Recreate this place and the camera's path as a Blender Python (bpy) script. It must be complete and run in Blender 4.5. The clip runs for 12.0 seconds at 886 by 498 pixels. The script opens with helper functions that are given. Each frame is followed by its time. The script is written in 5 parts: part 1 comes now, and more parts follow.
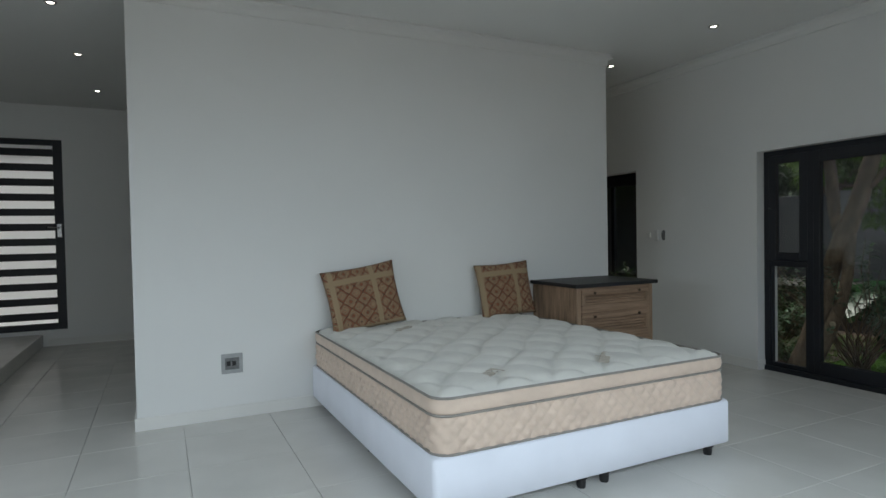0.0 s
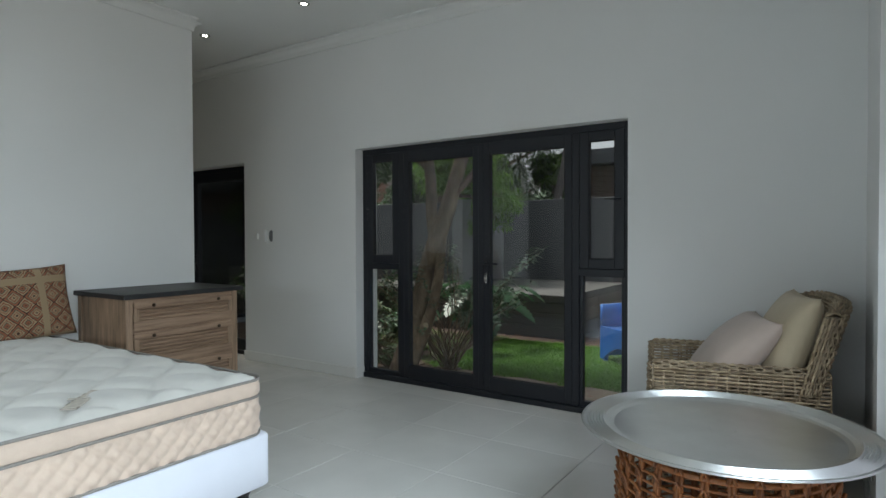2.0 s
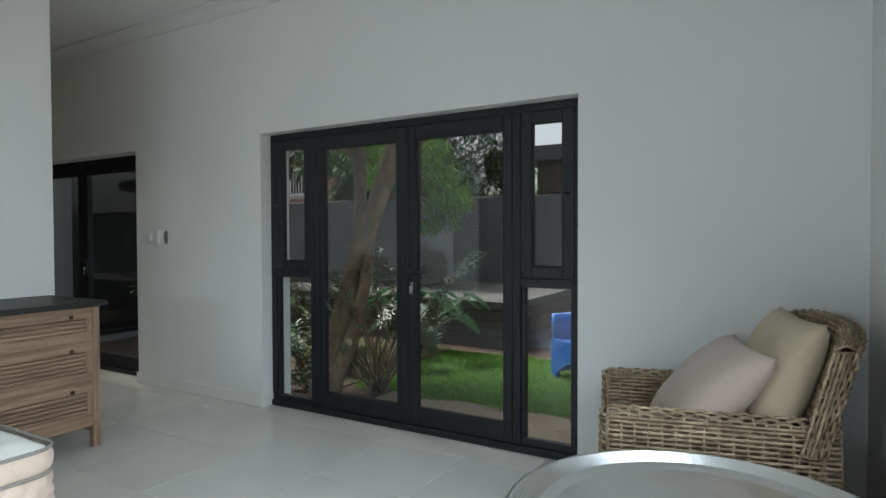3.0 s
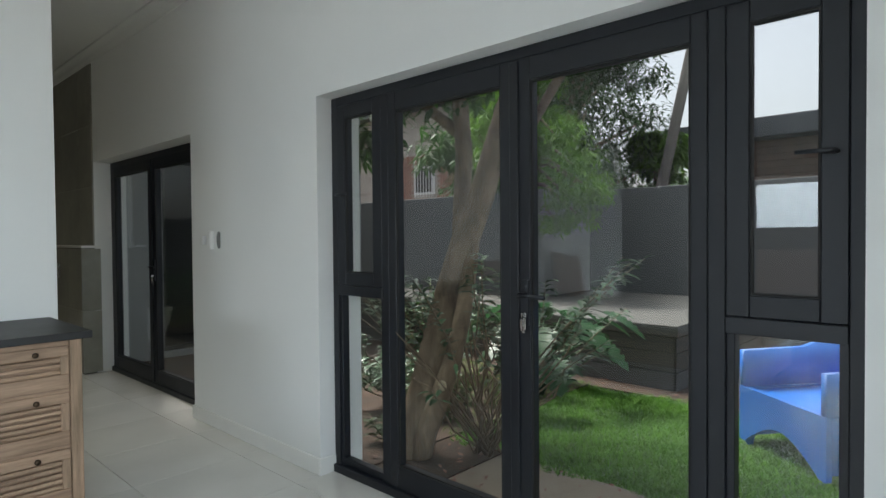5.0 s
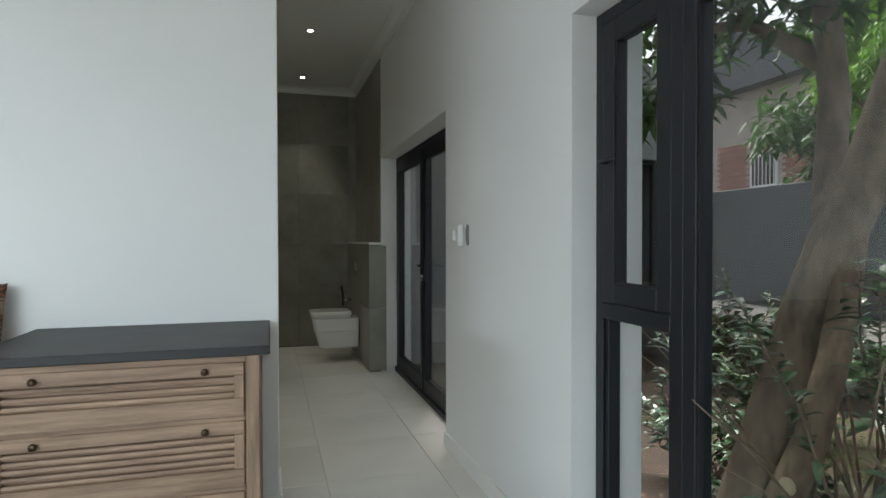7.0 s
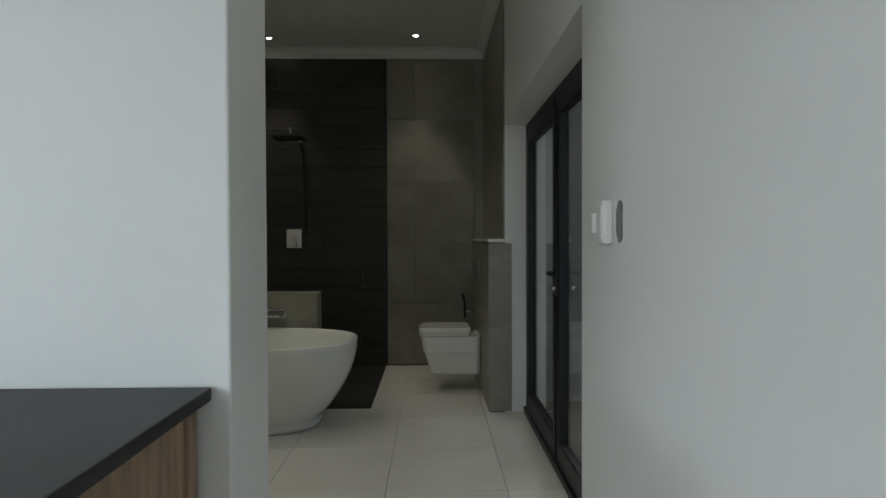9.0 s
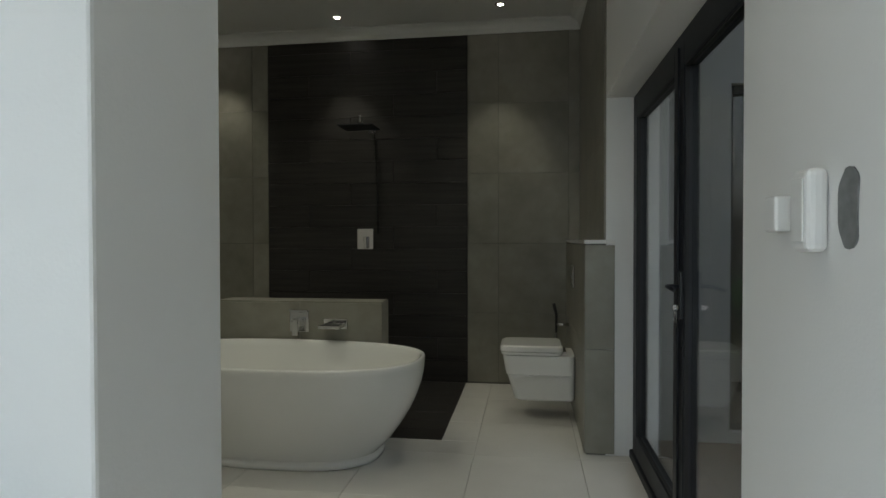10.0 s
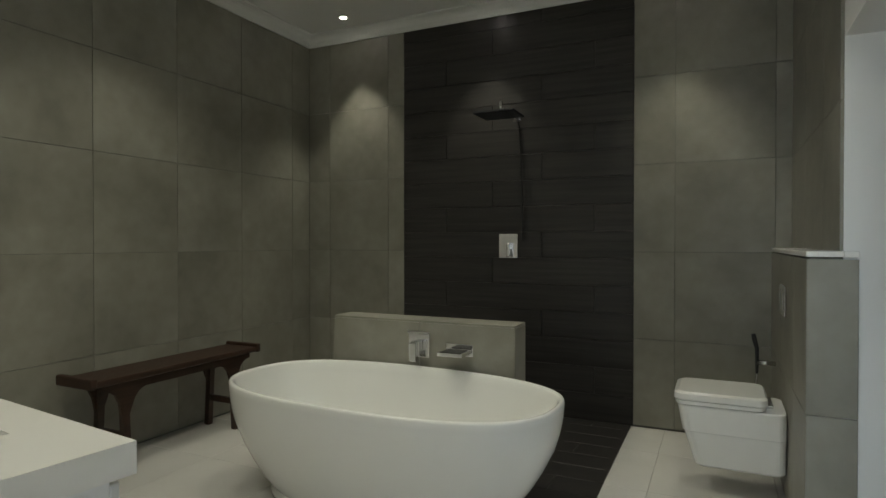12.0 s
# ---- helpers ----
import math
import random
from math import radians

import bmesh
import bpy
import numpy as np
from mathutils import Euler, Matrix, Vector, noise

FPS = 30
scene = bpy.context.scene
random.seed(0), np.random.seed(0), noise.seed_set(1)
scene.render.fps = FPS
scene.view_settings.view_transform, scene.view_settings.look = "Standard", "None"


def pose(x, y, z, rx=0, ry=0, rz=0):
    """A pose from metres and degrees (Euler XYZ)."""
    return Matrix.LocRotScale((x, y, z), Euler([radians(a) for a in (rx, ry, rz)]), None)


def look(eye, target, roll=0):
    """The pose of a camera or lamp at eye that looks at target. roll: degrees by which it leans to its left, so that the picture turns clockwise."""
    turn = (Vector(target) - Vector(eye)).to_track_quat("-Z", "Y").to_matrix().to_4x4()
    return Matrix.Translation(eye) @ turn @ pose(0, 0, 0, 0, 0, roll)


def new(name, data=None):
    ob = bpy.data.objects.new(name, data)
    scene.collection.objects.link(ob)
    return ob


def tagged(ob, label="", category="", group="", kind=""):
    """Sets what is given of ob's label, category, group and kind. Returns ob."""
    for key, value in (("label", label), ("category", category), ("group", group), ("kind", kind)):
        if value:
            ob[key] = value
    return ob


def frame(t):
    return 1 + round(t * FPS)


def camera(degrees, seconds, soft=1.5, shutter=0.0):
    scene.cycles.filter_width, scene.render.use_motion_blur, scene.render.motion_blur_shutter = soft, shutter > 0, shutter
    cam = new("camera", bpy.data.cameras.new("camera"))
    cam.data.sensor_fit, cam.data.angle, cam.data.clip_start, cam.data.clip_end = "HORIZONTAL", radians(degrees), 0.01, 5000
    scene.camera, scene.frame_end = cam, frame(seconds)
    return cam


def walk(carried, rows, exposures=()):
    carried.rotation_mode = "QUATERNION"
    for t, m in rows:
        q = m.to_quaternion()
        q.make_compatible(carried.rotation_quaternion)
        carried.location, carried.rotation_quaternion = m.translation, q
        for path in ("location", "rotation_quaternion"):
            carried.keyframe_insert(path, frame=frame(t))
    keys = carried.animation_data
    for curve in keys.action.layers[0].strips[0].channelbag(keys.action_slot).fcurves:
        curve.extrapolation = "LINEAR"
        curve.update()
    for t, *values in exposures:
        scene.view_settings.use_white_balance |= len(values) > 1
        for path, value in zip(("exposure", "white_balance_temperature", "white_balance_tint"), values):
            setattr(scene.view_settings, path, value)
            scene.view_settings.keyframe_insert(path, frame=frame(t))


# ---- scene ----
cam = camera(74.2, 12.0)
PATH = [
    (0, (-5.235, -3.804, 1.381), (-4.365, -2.003, 1.334), -1.1),
    (0.5, (-5.001, -3.751, 1.374), (-3.855, -2.113, 1.321), -1.0),
    (1, (-4.712, -3.749, 1.39), (-3.335, -2.3, 1.328), -0.6),
    (1.5, (-4.429, -3.738, 1.349), (-2.901, -2.449, 1.297), -0.4),
    (2, (-4.064, -3.693, 1.307), (-2.403, -2.581, 1.269), -0.2),
    (2.5, (-3.664, -3.632, 1.317), (-1.931, -2.633, 1.274), -0.2),
    (4.5, (-2.106, -2.9, 1.359), (-0.491, -1.722, 1.313), -0.2),
    (5, (-1.921, -2.746, 1.341), (-0.458, -1.383, 1.3), -0.5),
    (5.5, (-1.761, -2.583, 1.34), (-0.468, -1.057, 1.301), -0.4),
    (6, (-1.525, -2.388, 1.33), (-0.438, -0.71, 1.295), -0.5),
    (6.5, (-1.291, -2.196, 1.317), (-0.463, -0.375, 1.286), -0.3),
    (7, (-1.066, -1.93, 1.301), (-0.497, -0.013, 1.273), -0.1),
    (9, (-0.533, -0.479, 1.284), (-0.497, 1.52, 1.251), -0.2),
    (9.5, (-0.48, -0.122, 1.283), (-0.597, 1.875, 1.251), -0.3),
    (10, (-0.461, 0.255, 1.288), (-0.746, 2.234, 1.256), -0.1),
    (10.5, (-0.463, 0.515, 1.281), (-0.874, 2.472, 1.265), 0.1),
    (11, (-0.44, 0.747, 1.281), (-1.025, 2.66, 1.271), 0.1),
    (11.5, (-0.421, 0.903, 1.308), (-1.161, 2.761, 1.285), -0.0),
    (12, (-0.441, 1.094, 1.317), (-1.292, 2.904, 1.297), 0.0),
]
EXPO = [(0, -0.78), (1, -0.62), (1.5, -0.38), (2.5, 0.0), (4.5, 0.47), (5.5, 0.58), (6.5, 0.66), (7, 0.66), (9, 0.5), (9.5, 0.62), (10.5, 1.05), (11, 1.24), (12, 1.62)]
walk(cam, [(t, look(eye, target, roll)) for t, eye, target, roll in PATH], EXPO)

# ---- world, sun, large lights ----
world = bpy.data.worlds.new("sky")
world.use_nodes = True
scene.world = world
_wn, _wl = world.node_tree.nodes, world.node_tree.links
sky = _wn.new("ShaderNodeTexSky")
sky.sky_type, sky.sun_disc = "NISHITA", False
sky.sun_elevation, sky.sun_rotation = radians(60), radians(7)
sky.air_density, sky.dust_density, sky.ozone_density = 1.0, 4.0, 0.6
_soft = _wn.new("ShaderNodeHueSaturation")
_soft.inputs["Saturation"].default_value = 0.35
_wl.new(sky.outputs[0], _soft.inputs["Color"])
_wl.new(_soft.outputs[0], _wn["Background"].inputs["Color"])
_wn["Background"].inputs["Strength"].default_value = 0.15


def lamp(name, kind, m, energy, color=(1, 1, 1), **kw):
    d = bpy.data.lights.new(name, kind)
    d.energy, d.color = energy, color
    for k, v in kw.items():
        if k == "angle":
            d.angle = v
        elif k == "shape":
            d.shape = v
        elif k == "size":
            d.size = v
        elif k == "size_y":
            d.size_y = v
        elif k == "spot_size":
            d.spot_size = v
        elif k == "spot_blend":
            d.spot_blend = v
        elif k == "spread":
            d.spread = v
        elif k == "radius":
            d.shadow_soft_size = v
    ob = new(name, d)
    ob.matrix_world = m
    return ob


lamp("sun", "SUN", look((1, 8, 14), (0, 0, 0)), 4.8, (1.0, 0.96, 0.9), angle=radians(20))
# sky light of the open terrace doors, then an added side fill with no seen source
lamp("terrace_daylight", "AREA", look((-4.2, -4.12, 1.85), (-4.2, -2.1, 0.0)), 80, (0.75, 0.9, 1.0), shape="RECTANGLE", size=5.4, size_y=0.9, spread=radians(112))
lamp("side_fill", "AREA", look((-8.72, -1.6, 1.8), (-6.6, -1.6, 0.0)), 45, (0.76, 0.9, 1.0), shape="RECTANGLE", size=3.8, size_y=0.9, spread=radians(115))

# ---- materials ----
M = {}


def nodes_of(name):
    m = bpy.data.materials.new(name)
    m.use_nodes = True
    nt = m.node_tree
    return m, nt.nodes, nt.links, nt.nodes["Principled BSDF"]


def mat(name, color, rough=0.5, metal=0.0, var=0.12, scale=3.0, grain=60.0, bump=0.0, stretch=(1, 1, 1), spec=0.5, rand=0.0, dark=None, island=False, coat=0.0, sheen=0.0):
    """Two scales of colour variation, fine relief and roughness change."""
    m, n, l, b = nodes_of(name)
    tc, mp = n.new("ShaderNodeTexCoord"), n.new("ShaderNodeMapping")
    mp.inputs["Scale"].default_value = stretch
    l.new(tc.outputs["Object"], mp.inputs["Vector"])
    src = mp.outputs["Vector"]
    if rand:
        oi = n.new("ShaderNodeNewGeometry" if island else "ShaderNodeObjectInfo")
        off = n.new("ShaderNodeVectorMath")
        off.operation = "MULTIPLY_ADD"
        l.new(oi.outputs["Random Per Island" if island else "Random"], off.inputs[0])
        off.inputs[1].default_value = (37, 53, 71)
        l.new(src, off.inputs[2])
        src = off.outputs[0]
    big, fine = n.new("ShaderNodeTexNoise"), n.new("ShaderNodeTexNoise")
    big.inputs["Scale"].default_value, big.inputs["Detail"].default_value = scale, 6
    fine.inputs["Scale"].default_value, fine.inputs["Detail"].default_value = grain, 4
    l.new(src, big.inputs["Vector"])
    l.new(src, fine.inputs["Vector"])
    ramp = n.new("ShaderNodeValToRGB")
    d = dark or tuple(c * (1 - 2 * var) for c in color)
    ramp.color_ramp.elements[0].position, ramp.color_ramp.elements[1].position = 0.3, 0.7
    ramp.color_ramp.elements[0].color = (*d, 1)
    ramp.color_ramp.elements[1].color = (*color, 1)
    l.new(big.outputs["Fac"], ramp.inputs["Fac"])
    mx = n.new("ShaderNodeMix")
    mx.data_type, mx.blend_type = "RGBA", "OVERLAY"
    mx.inputs["Factor"].default_value = min(0.9, var * 1.6)
    l.new(ramp.outputs["Color"], mx.inputs["A"])
    l.new(fine.outputs["Color"], mx.inputs["B"])
    bw = n.new("ShaderNodeRGBToBW")
    l.new(fine.outputs["Color"], bw.inputs[0])
    l.new(bw.outputs[0], mx.inputs["B"])
    out = mx.outputs["Result"]
    if rand:
        hs = n.new("ShaderNodeHueSaturation")
        mr = n.new("ShaderNodeMapRange")
        mr.inputs["To Min"].default_value, mr.inputs["To Max"].default_value = 1 - rand, 1 + rand
        l.new(oi.outputs["Random Per Island" if island else "Random"], mr.inputs["Value"])
        l.new(mr.outputs[0], hs.inputs["Value"])
        l.new(out, hs.inputs["Color"])
        out = hs.outputs[0]
    l.new(out, b.inputs["Base Color"])
    rr = n.new("ShaderNodeMapRange")
    rr.inputs["To Min"].default_value, rr.inputs["To Max"].default_value = max(0.02, rough - 0.07), min(1, rough + 0.07)
    l.new(big.outputs["Fac"], rr.inputs["Value"])
    l.new(rr.outputs[0], b.inputs["Roughness"])
    b.inputs["Metallic"].default_value = metal
    b.inputs["Specular IOR Level"].default_value = spec
    b.inputs["Coat Weight"].default_value = coat
    b.inputs["Sheen Weight"].default_value = sheen
    if bump:
        bp = n.new("ShaderNodeBump")
        bp.inputs["Strength"].default_value, bp.inputs["Distance"].default_value = min(1, bump), 0.004
        l.new(fine.outputs["Fac"], bp.inputs["Height"])
        l.new(bp.outputs[0], b.inputs["Normal"])
    M[name] = m
    return m


mat("wall_paint", (0.8, 0.8, 0.785), 0.6, var=0.02, scale=0.9, grain=140, bump=0.12)
mat("ceiling_paint", (0.78, 0.78, 0.76), 0.7, var=0.02, scale=0.7, grain=120, bump=0.08)
mat("skirting_paint", (0.8, 0.79, 0.76), 0.4, var=0.03, scale=2, grain=90, bump=0.05)
mat("floor_tile", (0.68, 0.665, 0.63), 0.24, var=0.05, scale=2.2, grain=160, rand=0.02, spec=0.5)
mat("grout", (0.57, 0.56, 0.52), 0.85, var=0.1, scale=6, grain=200)
mat("black_aluminium", (0.006, 0.008, 0.013), 0.46, var=0.06, scale=4, grain=300, bump=0.05)
mat("rubber", (0.012, 0.012, 0.012), 0.7, var=0.1)
mat("concrete_tile", (0.3, 0.29, 0.245), 0.4, var=0.15, scale=2.0, grain=11, rand=0.025, bump=0.05, dark=(0.2, 0.192, 0.16))
mat("dark_plank_tile", (0.042, 0.038, 0.035), 0.42, var=0.25, scale=3, grain=22, stretch=(0.5, 6, 14), rand=0.07, bump=0.1, dark=(0.018, 0.017, 0.016))
mat("white_ceramic", (0.83, 0.83, 0.8), 0.12, var=0.01, scale=2, coat=0.4)
mat("white_stone", (0.82, 0.81, 0.78), 0.25, var=0.015, scale=3)
mat("white_gloss_board", (0.78, 0.79, 0.8), 0.3, var=0.015, scale=3)
mat("chrome", (0.75, 0.75, 0.76), 0.09, 1.0, var=0.02, scale=20)
mat("steel_keys", (0.55, 0.55, 0.55), 0.25, 1.0, var=0.1, scale=30)
mat("tray_metal", (0.8, 0.81, 0.8), 0.3, 1.0, var=0.06, scale=5, grain=45, bump=0.25)
mat("washed_oak", (0.43, 0.285, 0.19), 0.55, var=0.22, scale=3.5, grain=26, stretch=(1.0, 9, 14), bump=0.25, dark=(0.22, 0.138, 0.088), rand=0.06)
mat("washed_oak_up", (0.41, 0.27, 0.18), 0.55, var=0.22, scale=3.5, grain=26, stretch=(14, 9, 1.0), bump=0.25, dark=(0.19, 0.13, 0.08), rand=0.06)
mat("slate_top", (0.024, 0.024, 0.025), 0.5, var=0.2, scale=5, grain=70, bump=0.1)
mat("bronze_knob", (0.1, 0.07, 0.045), 0.4, 0.9, var=0.2, scale=40)
mat("dark_teak", (0.055, 0.026, 0.015), 0.42, var=0.25, scale=4, grain=30, stretch=(10, 1, 10), bump=0.2, dark=(0.022, 0.012, 0.008))
mat("mattress_top_fabric", (0.74, 0.72, 0.67), 0.85, var=0.05, scale=9, grain=220, bump=0.3, sheen=0.2)
mat("mattress_side_fabric", (0.7, 0.55, 0.445), 0.85, var=0.06, scale=9, grain=220, bump=0.3, sheen=0.2)
mat("grey_piping", (0.3, 0.275, 0.25), 0.8, var=0.1, scale=20)
mat("label_print", (0.47, 0.42, 0.36), 0.85, var=0.15, scale=30)
mat("bed_base_cloth", (0.8, 0.82, 0.9), 0.85, var=0.03, scale=4, grain=200, bump=0.2, sheen=0.1)
mat("black_plastic", (0.015, 0.015, 0.016), 0.45, var=0.1)
mat("white_plastic", (0.78, 0.78, 0.76), 0.35, var=0.02)
mat("pale_plate", (0.42, 0.43, 0.43), 0.35, var=0.08, scale=20)
mat("grey_plastic", (0.2, 0.205, 0.205), 0.4, var=0.2, scale=30)
mat("rattan", (0.44, 0.34, 0.22), 0.55, var=0.3, scale=14, grain=60, bump=0.3, dark=(0.16, 0.11, 0.065), rand=0.25, island=True)
mat("amber_cane", (0.36, 0.13, 0.035), 0.35, var=0.25, scale=14, grain=60, bump=0.15, dark=(0.17, 0.055, 0.016), rand=0.2, island=True)
mat("cream_linen", (0.58, 0.48, 0.33), 0.9, var=0.06, scale=6, grain=240, bump=0.35, sheen=0.2)
mat("taupe_linen", (0.5, 0.4, 0.34), 0.9, var=0.05, scale=6, grain=240, bump=0.35, sheen=0.2)
mat("blue_plastic", (0.014, 0.155, 0.58), 0.4, var=0.08, scale=5, grain=80)
mat("soil", (0.07, 0.042, 0.028), 0.95, var=0.3, scale=5, grain=40, bump=0.8)
mat("sandy_paving", (0.36, 0.29, 0.22), 0.9, var=0.18, scale=3, grain=70, bump=0.5)
mat("lawn_ground", (0.06, 0.12, 0.025), 0.95, var=0.3, scale=3, grain=50, bump=0.8)
mat("grass_blades", (0.17, 0.38, 0.05), 0.7, var=0.25, scale=1.2, grain=20, rand=0.35, island=True)
mat("bark", (0.3, 0.225, 0.155), 0.9, var=0.35, scale=5, grain=24, stretch=(2, 2, 0.7), bump=1.0, dark=(0.1, 0.07, 0.05))
mat("glossy_leaf", (0.05, 0.13, 0.05), 0.4, var=0.25, scale=3, grain=20, rand=0.4, island=True)
mat("bright_leaf", (0.17, 0.37, 0.03), 0.55, var=0.25, scale=2, grain=20, rand=0.4, island=True)
mat("deep_leaf", (0.048, 0.115, 0.025), 0.55, var=0.25, scale=2, grain=20, rand=0.4, island=True)
mat("broad_leaf", (0.03, 0.105, 0.035), 0.35, var=0.2, scale=4, grain=20, rand=0.25, island=True)
mat("garden_render", (0.115, 0.12, 0.128), 0.85, var=0.1, scale=0.8, grain=160, bump=0.0)
mat("planter_concrete", (0.105, 0.102, 0.096), 0.8, var=0.14, scale=1.6, grain=90, bump=0.0)
mat("tile_grout", (0.17, 0.165, 0.15), 0.9, var=0.1, scale=6, grain=200)
# near-black so the wing's interior reads as unlit; the shade is in the colour
mat("wing_room_shade", (0.06, 0.06, 0.06), 0.9, var=0.1, scale=2)
mat("wing_render", (0.3, 0.305, 0.31), 0.85, var=0.08, scale=1.0, grain=160, bump=0.0)
mat("outer_render", (0.6, 0.6, 0.58), 0.85, var=0.08, scale=1.2, grain=60, bump=0.3)
mat("brown_board", (0.17, 0.115, 0.09), 0.8, var=0.2, scale=4, grain=40, bump=0.3)
mat("red_brick", (0.34, 0.17, 0.125), 0.85, var=0.2, scale=6, grain=60, rand=0.2, bump=0.4)
mat("mortar", (0.4, 0.36, 0.32), 0.9, var=0.1)
mat("slate_roof", (0.09, 0.1, 0.115), 0.7, var=0.15, scale=3)
mat("hill_green", (0.1, 0.16, 0.09), 0.95, var=0.3, scale=0.05, grain=0.6)
mat("white_steel", (0.75, 0.75, 0.75), 0.4, var=0.03)
mat("grey_pole", (0.2, 0.18, 0.165), 0.8, var=0.15, scale=4)


def leafy(name, share):
    """Let part of the light through the leaves of a material."""
    n, l = M[name].node_tree.nodes, M[name].node_tree.links
    b, tr, mx = n["Principled BSDF"], n.new("ShaderNodeBsdfTranslucent"), n.new("ShaderNodeMixShader")
    l.new(b.inputs["Base Color"].links[0].from_socket, tr.inputs["Color"])
    mx.inputs[0].default_value = share
    l.new(b.outputs[0], mx.inputs[1])
    l.new(tr.outputs[0], mx.inputs[2])
    l.new(mx.outputs[0], n["Material Output"].inputs["Surface"])


for leaf_name in ("grass_blades", "bright_leaf", "deep_leaf", "broad_leaf"):
    leafy(leaf_name, 0.4)


def glass(name):
    m, n, l, b = nodes_of(name)
    n.remove(b)
    t, g, mx = n.new("ShaderNodeBsdfTransparent"), n.new("ShaderNodeBsdfGlossy"), n.new("ShaderNodeMixShader")
    lw, pw, mr = n.new("ShaderNodeLayerWeight"), n.new("ShaderNodeMath"), n.new("ShaderNodeMapRange")
    lw.inputs["Blend"].default_value = 0.5
    t.inputs["Color"].default_value = (0.95, 0.97, 0.965, 1)
    g.inputs["Roughness"].default_value = 0.01
    pw.operation, pw.inputs[1].default_value = "POWER", 5.0
    mr.inputs["To Min"].default_value, mr.inputs["To Max"].default_value = 0.045, 0.95
    l.new(lw.outputs["Facing"], pw.inputs[0])
    l.new(pw.outputs[0], mr.inputs["Value"])
    l.new(mr.outputs[0], mx.inputs[0])
    l.new(t.outputs[0], mx.inputs[1])
    l.new(g.outputs[0], mx.inputs[2])
    l.new(mx.outputs[0], n["Material Output"].inputs["Surface"])
    M[name] = m


glass("glass")


def glow(name, color, strength):
    m, n, l, b = nodes_of(name)
    b.inputs["Base Color"].default_value = (0.8, 0.8, 0.8, 1)
    b.inputs["Emission Color"].default_value = (*color, 1)
    b.inputs["Emission Strength"].default_value = strength
    M[name] = m


glow("lamp_face", (1.0, 0.93, 0.82), 14.0)


def kilim():
    """Faded woven cloth: bands, diamonds and flecks of rust, ochre and olive."""
    m, n, l, b = nodes_of("kilim")
    tc = n.new("ShaderNodeTexCoord")
    mp = n.new("ShaderNodeMapping")
    l.new(tc.outputs["Object"], mp.inputs["Vector"])
    sp = n.new("ShaderNodeSeparateXYZ")
    l.new(mp.outputs[0], sp.inputs[0])

    def math(op, a, c=None):
        q = n.new("ShaderNodeMath")
        q.operation = op
        for i, v in enumerate((a, c)):
            if v is None:
                continue
            if isinstance(v, (int, float)):
                q.inputs[i].default_value = v
            else:
                l.new(v, q.inputs[i])
        return q.outputs[0]
    u, v = math("ADD", sp.outputs["X"], 0.25), math("ADD", sp.outputs["Z"], 0.25)
    du = math("ABSOLUTE", math("SUBTRACT", math("FRACT", math("MULTIPLY", u, 8.6)), 0.5))
    dv = math("ABSOLUTE", math("SUBTRACT", math("FRACT", math("MULTIPLY", v, 8.6)), 0.5))
    dia = math("FRACT", math("MULTIPLY", math("ADD", du, dv), 2.1))
    bu = math("ABSOLUTE", math("SUBTRACT", math("FRACT", math("MULTIPLY", u, 2.9)), 0.5))
    bv = math("ABSOLUTE", math("SUBTRACT", math("FRACT", math("MULTIPLY", v, 2.5)), 0.5))
    frame_line = math("GREATER_THAN", math("MAXIMUM", bu, bv), 0.44)
    no = n.new("ShaderNodeTexNoise")
    no.inputs["Scale"].default_value = 38
    l.new(tc.outputs["Object"], no.inputs["Vector"])
    f = math("ADD", math("MULTIPLY", dia, 0.8), math("MULTIPLY", no.outputs["Fac"], 0.35))
    r = n.new("ShaderNodeValToRGB")
    r.color_ramp.interpolation = "CONSTANT"
    e = r.color_ramp.elements
    e[0].position, e[0].color = 0.0, (0.06, 0.026, 0.016, 1)
    e[1].position, e[1].color = 0.3, (0.35, 0.25, 0.15, 1)
    for p, c in ((0.45, (0.2, 0.06, 0.03, 1)), (0.56, (0.33, 0.24, 0.145, 1)), (0.7, (0.09, 0.075, 0.05, 1)), (0.8, (0.27, 0.1, 0.05, 1))):
        q = e.new(p)
        q.color = c
    l.new(f, r.inputs[0])
    mx = n.new("ShaderNodeMix")
    mx.data_type = "RGBA"
    l.new(frame_line, mx.inputs["Factor"])
    l.new(r.outputs[0], mx.inputs["A"])
    mx.inputs["B"].default_value = (0.33, 0.24, 0.145, 1)
    l.new(mx.outputs["Result"], b.inputs["Base Color"])
    b.inputs["Roughness"].default_value = 0.9
    w = n.new("ShaderNodeTexNoise")
    w.inputs["Scale"].default_value = 260
    l.new(tc.outputs["Object"], w.inputs["Vector"])
    bp = n.new("ShaderNodeBump")
    bp.inputs["Strength"].default_value, bp.inputs["Distance"].default_value = 0.5, 0.004
    l.new(w.outputs["Fac"], bp.inputs["Height"])
    l.new(bp.outputs[0], b.inputs["Normal"])
    M["kilim"] = m


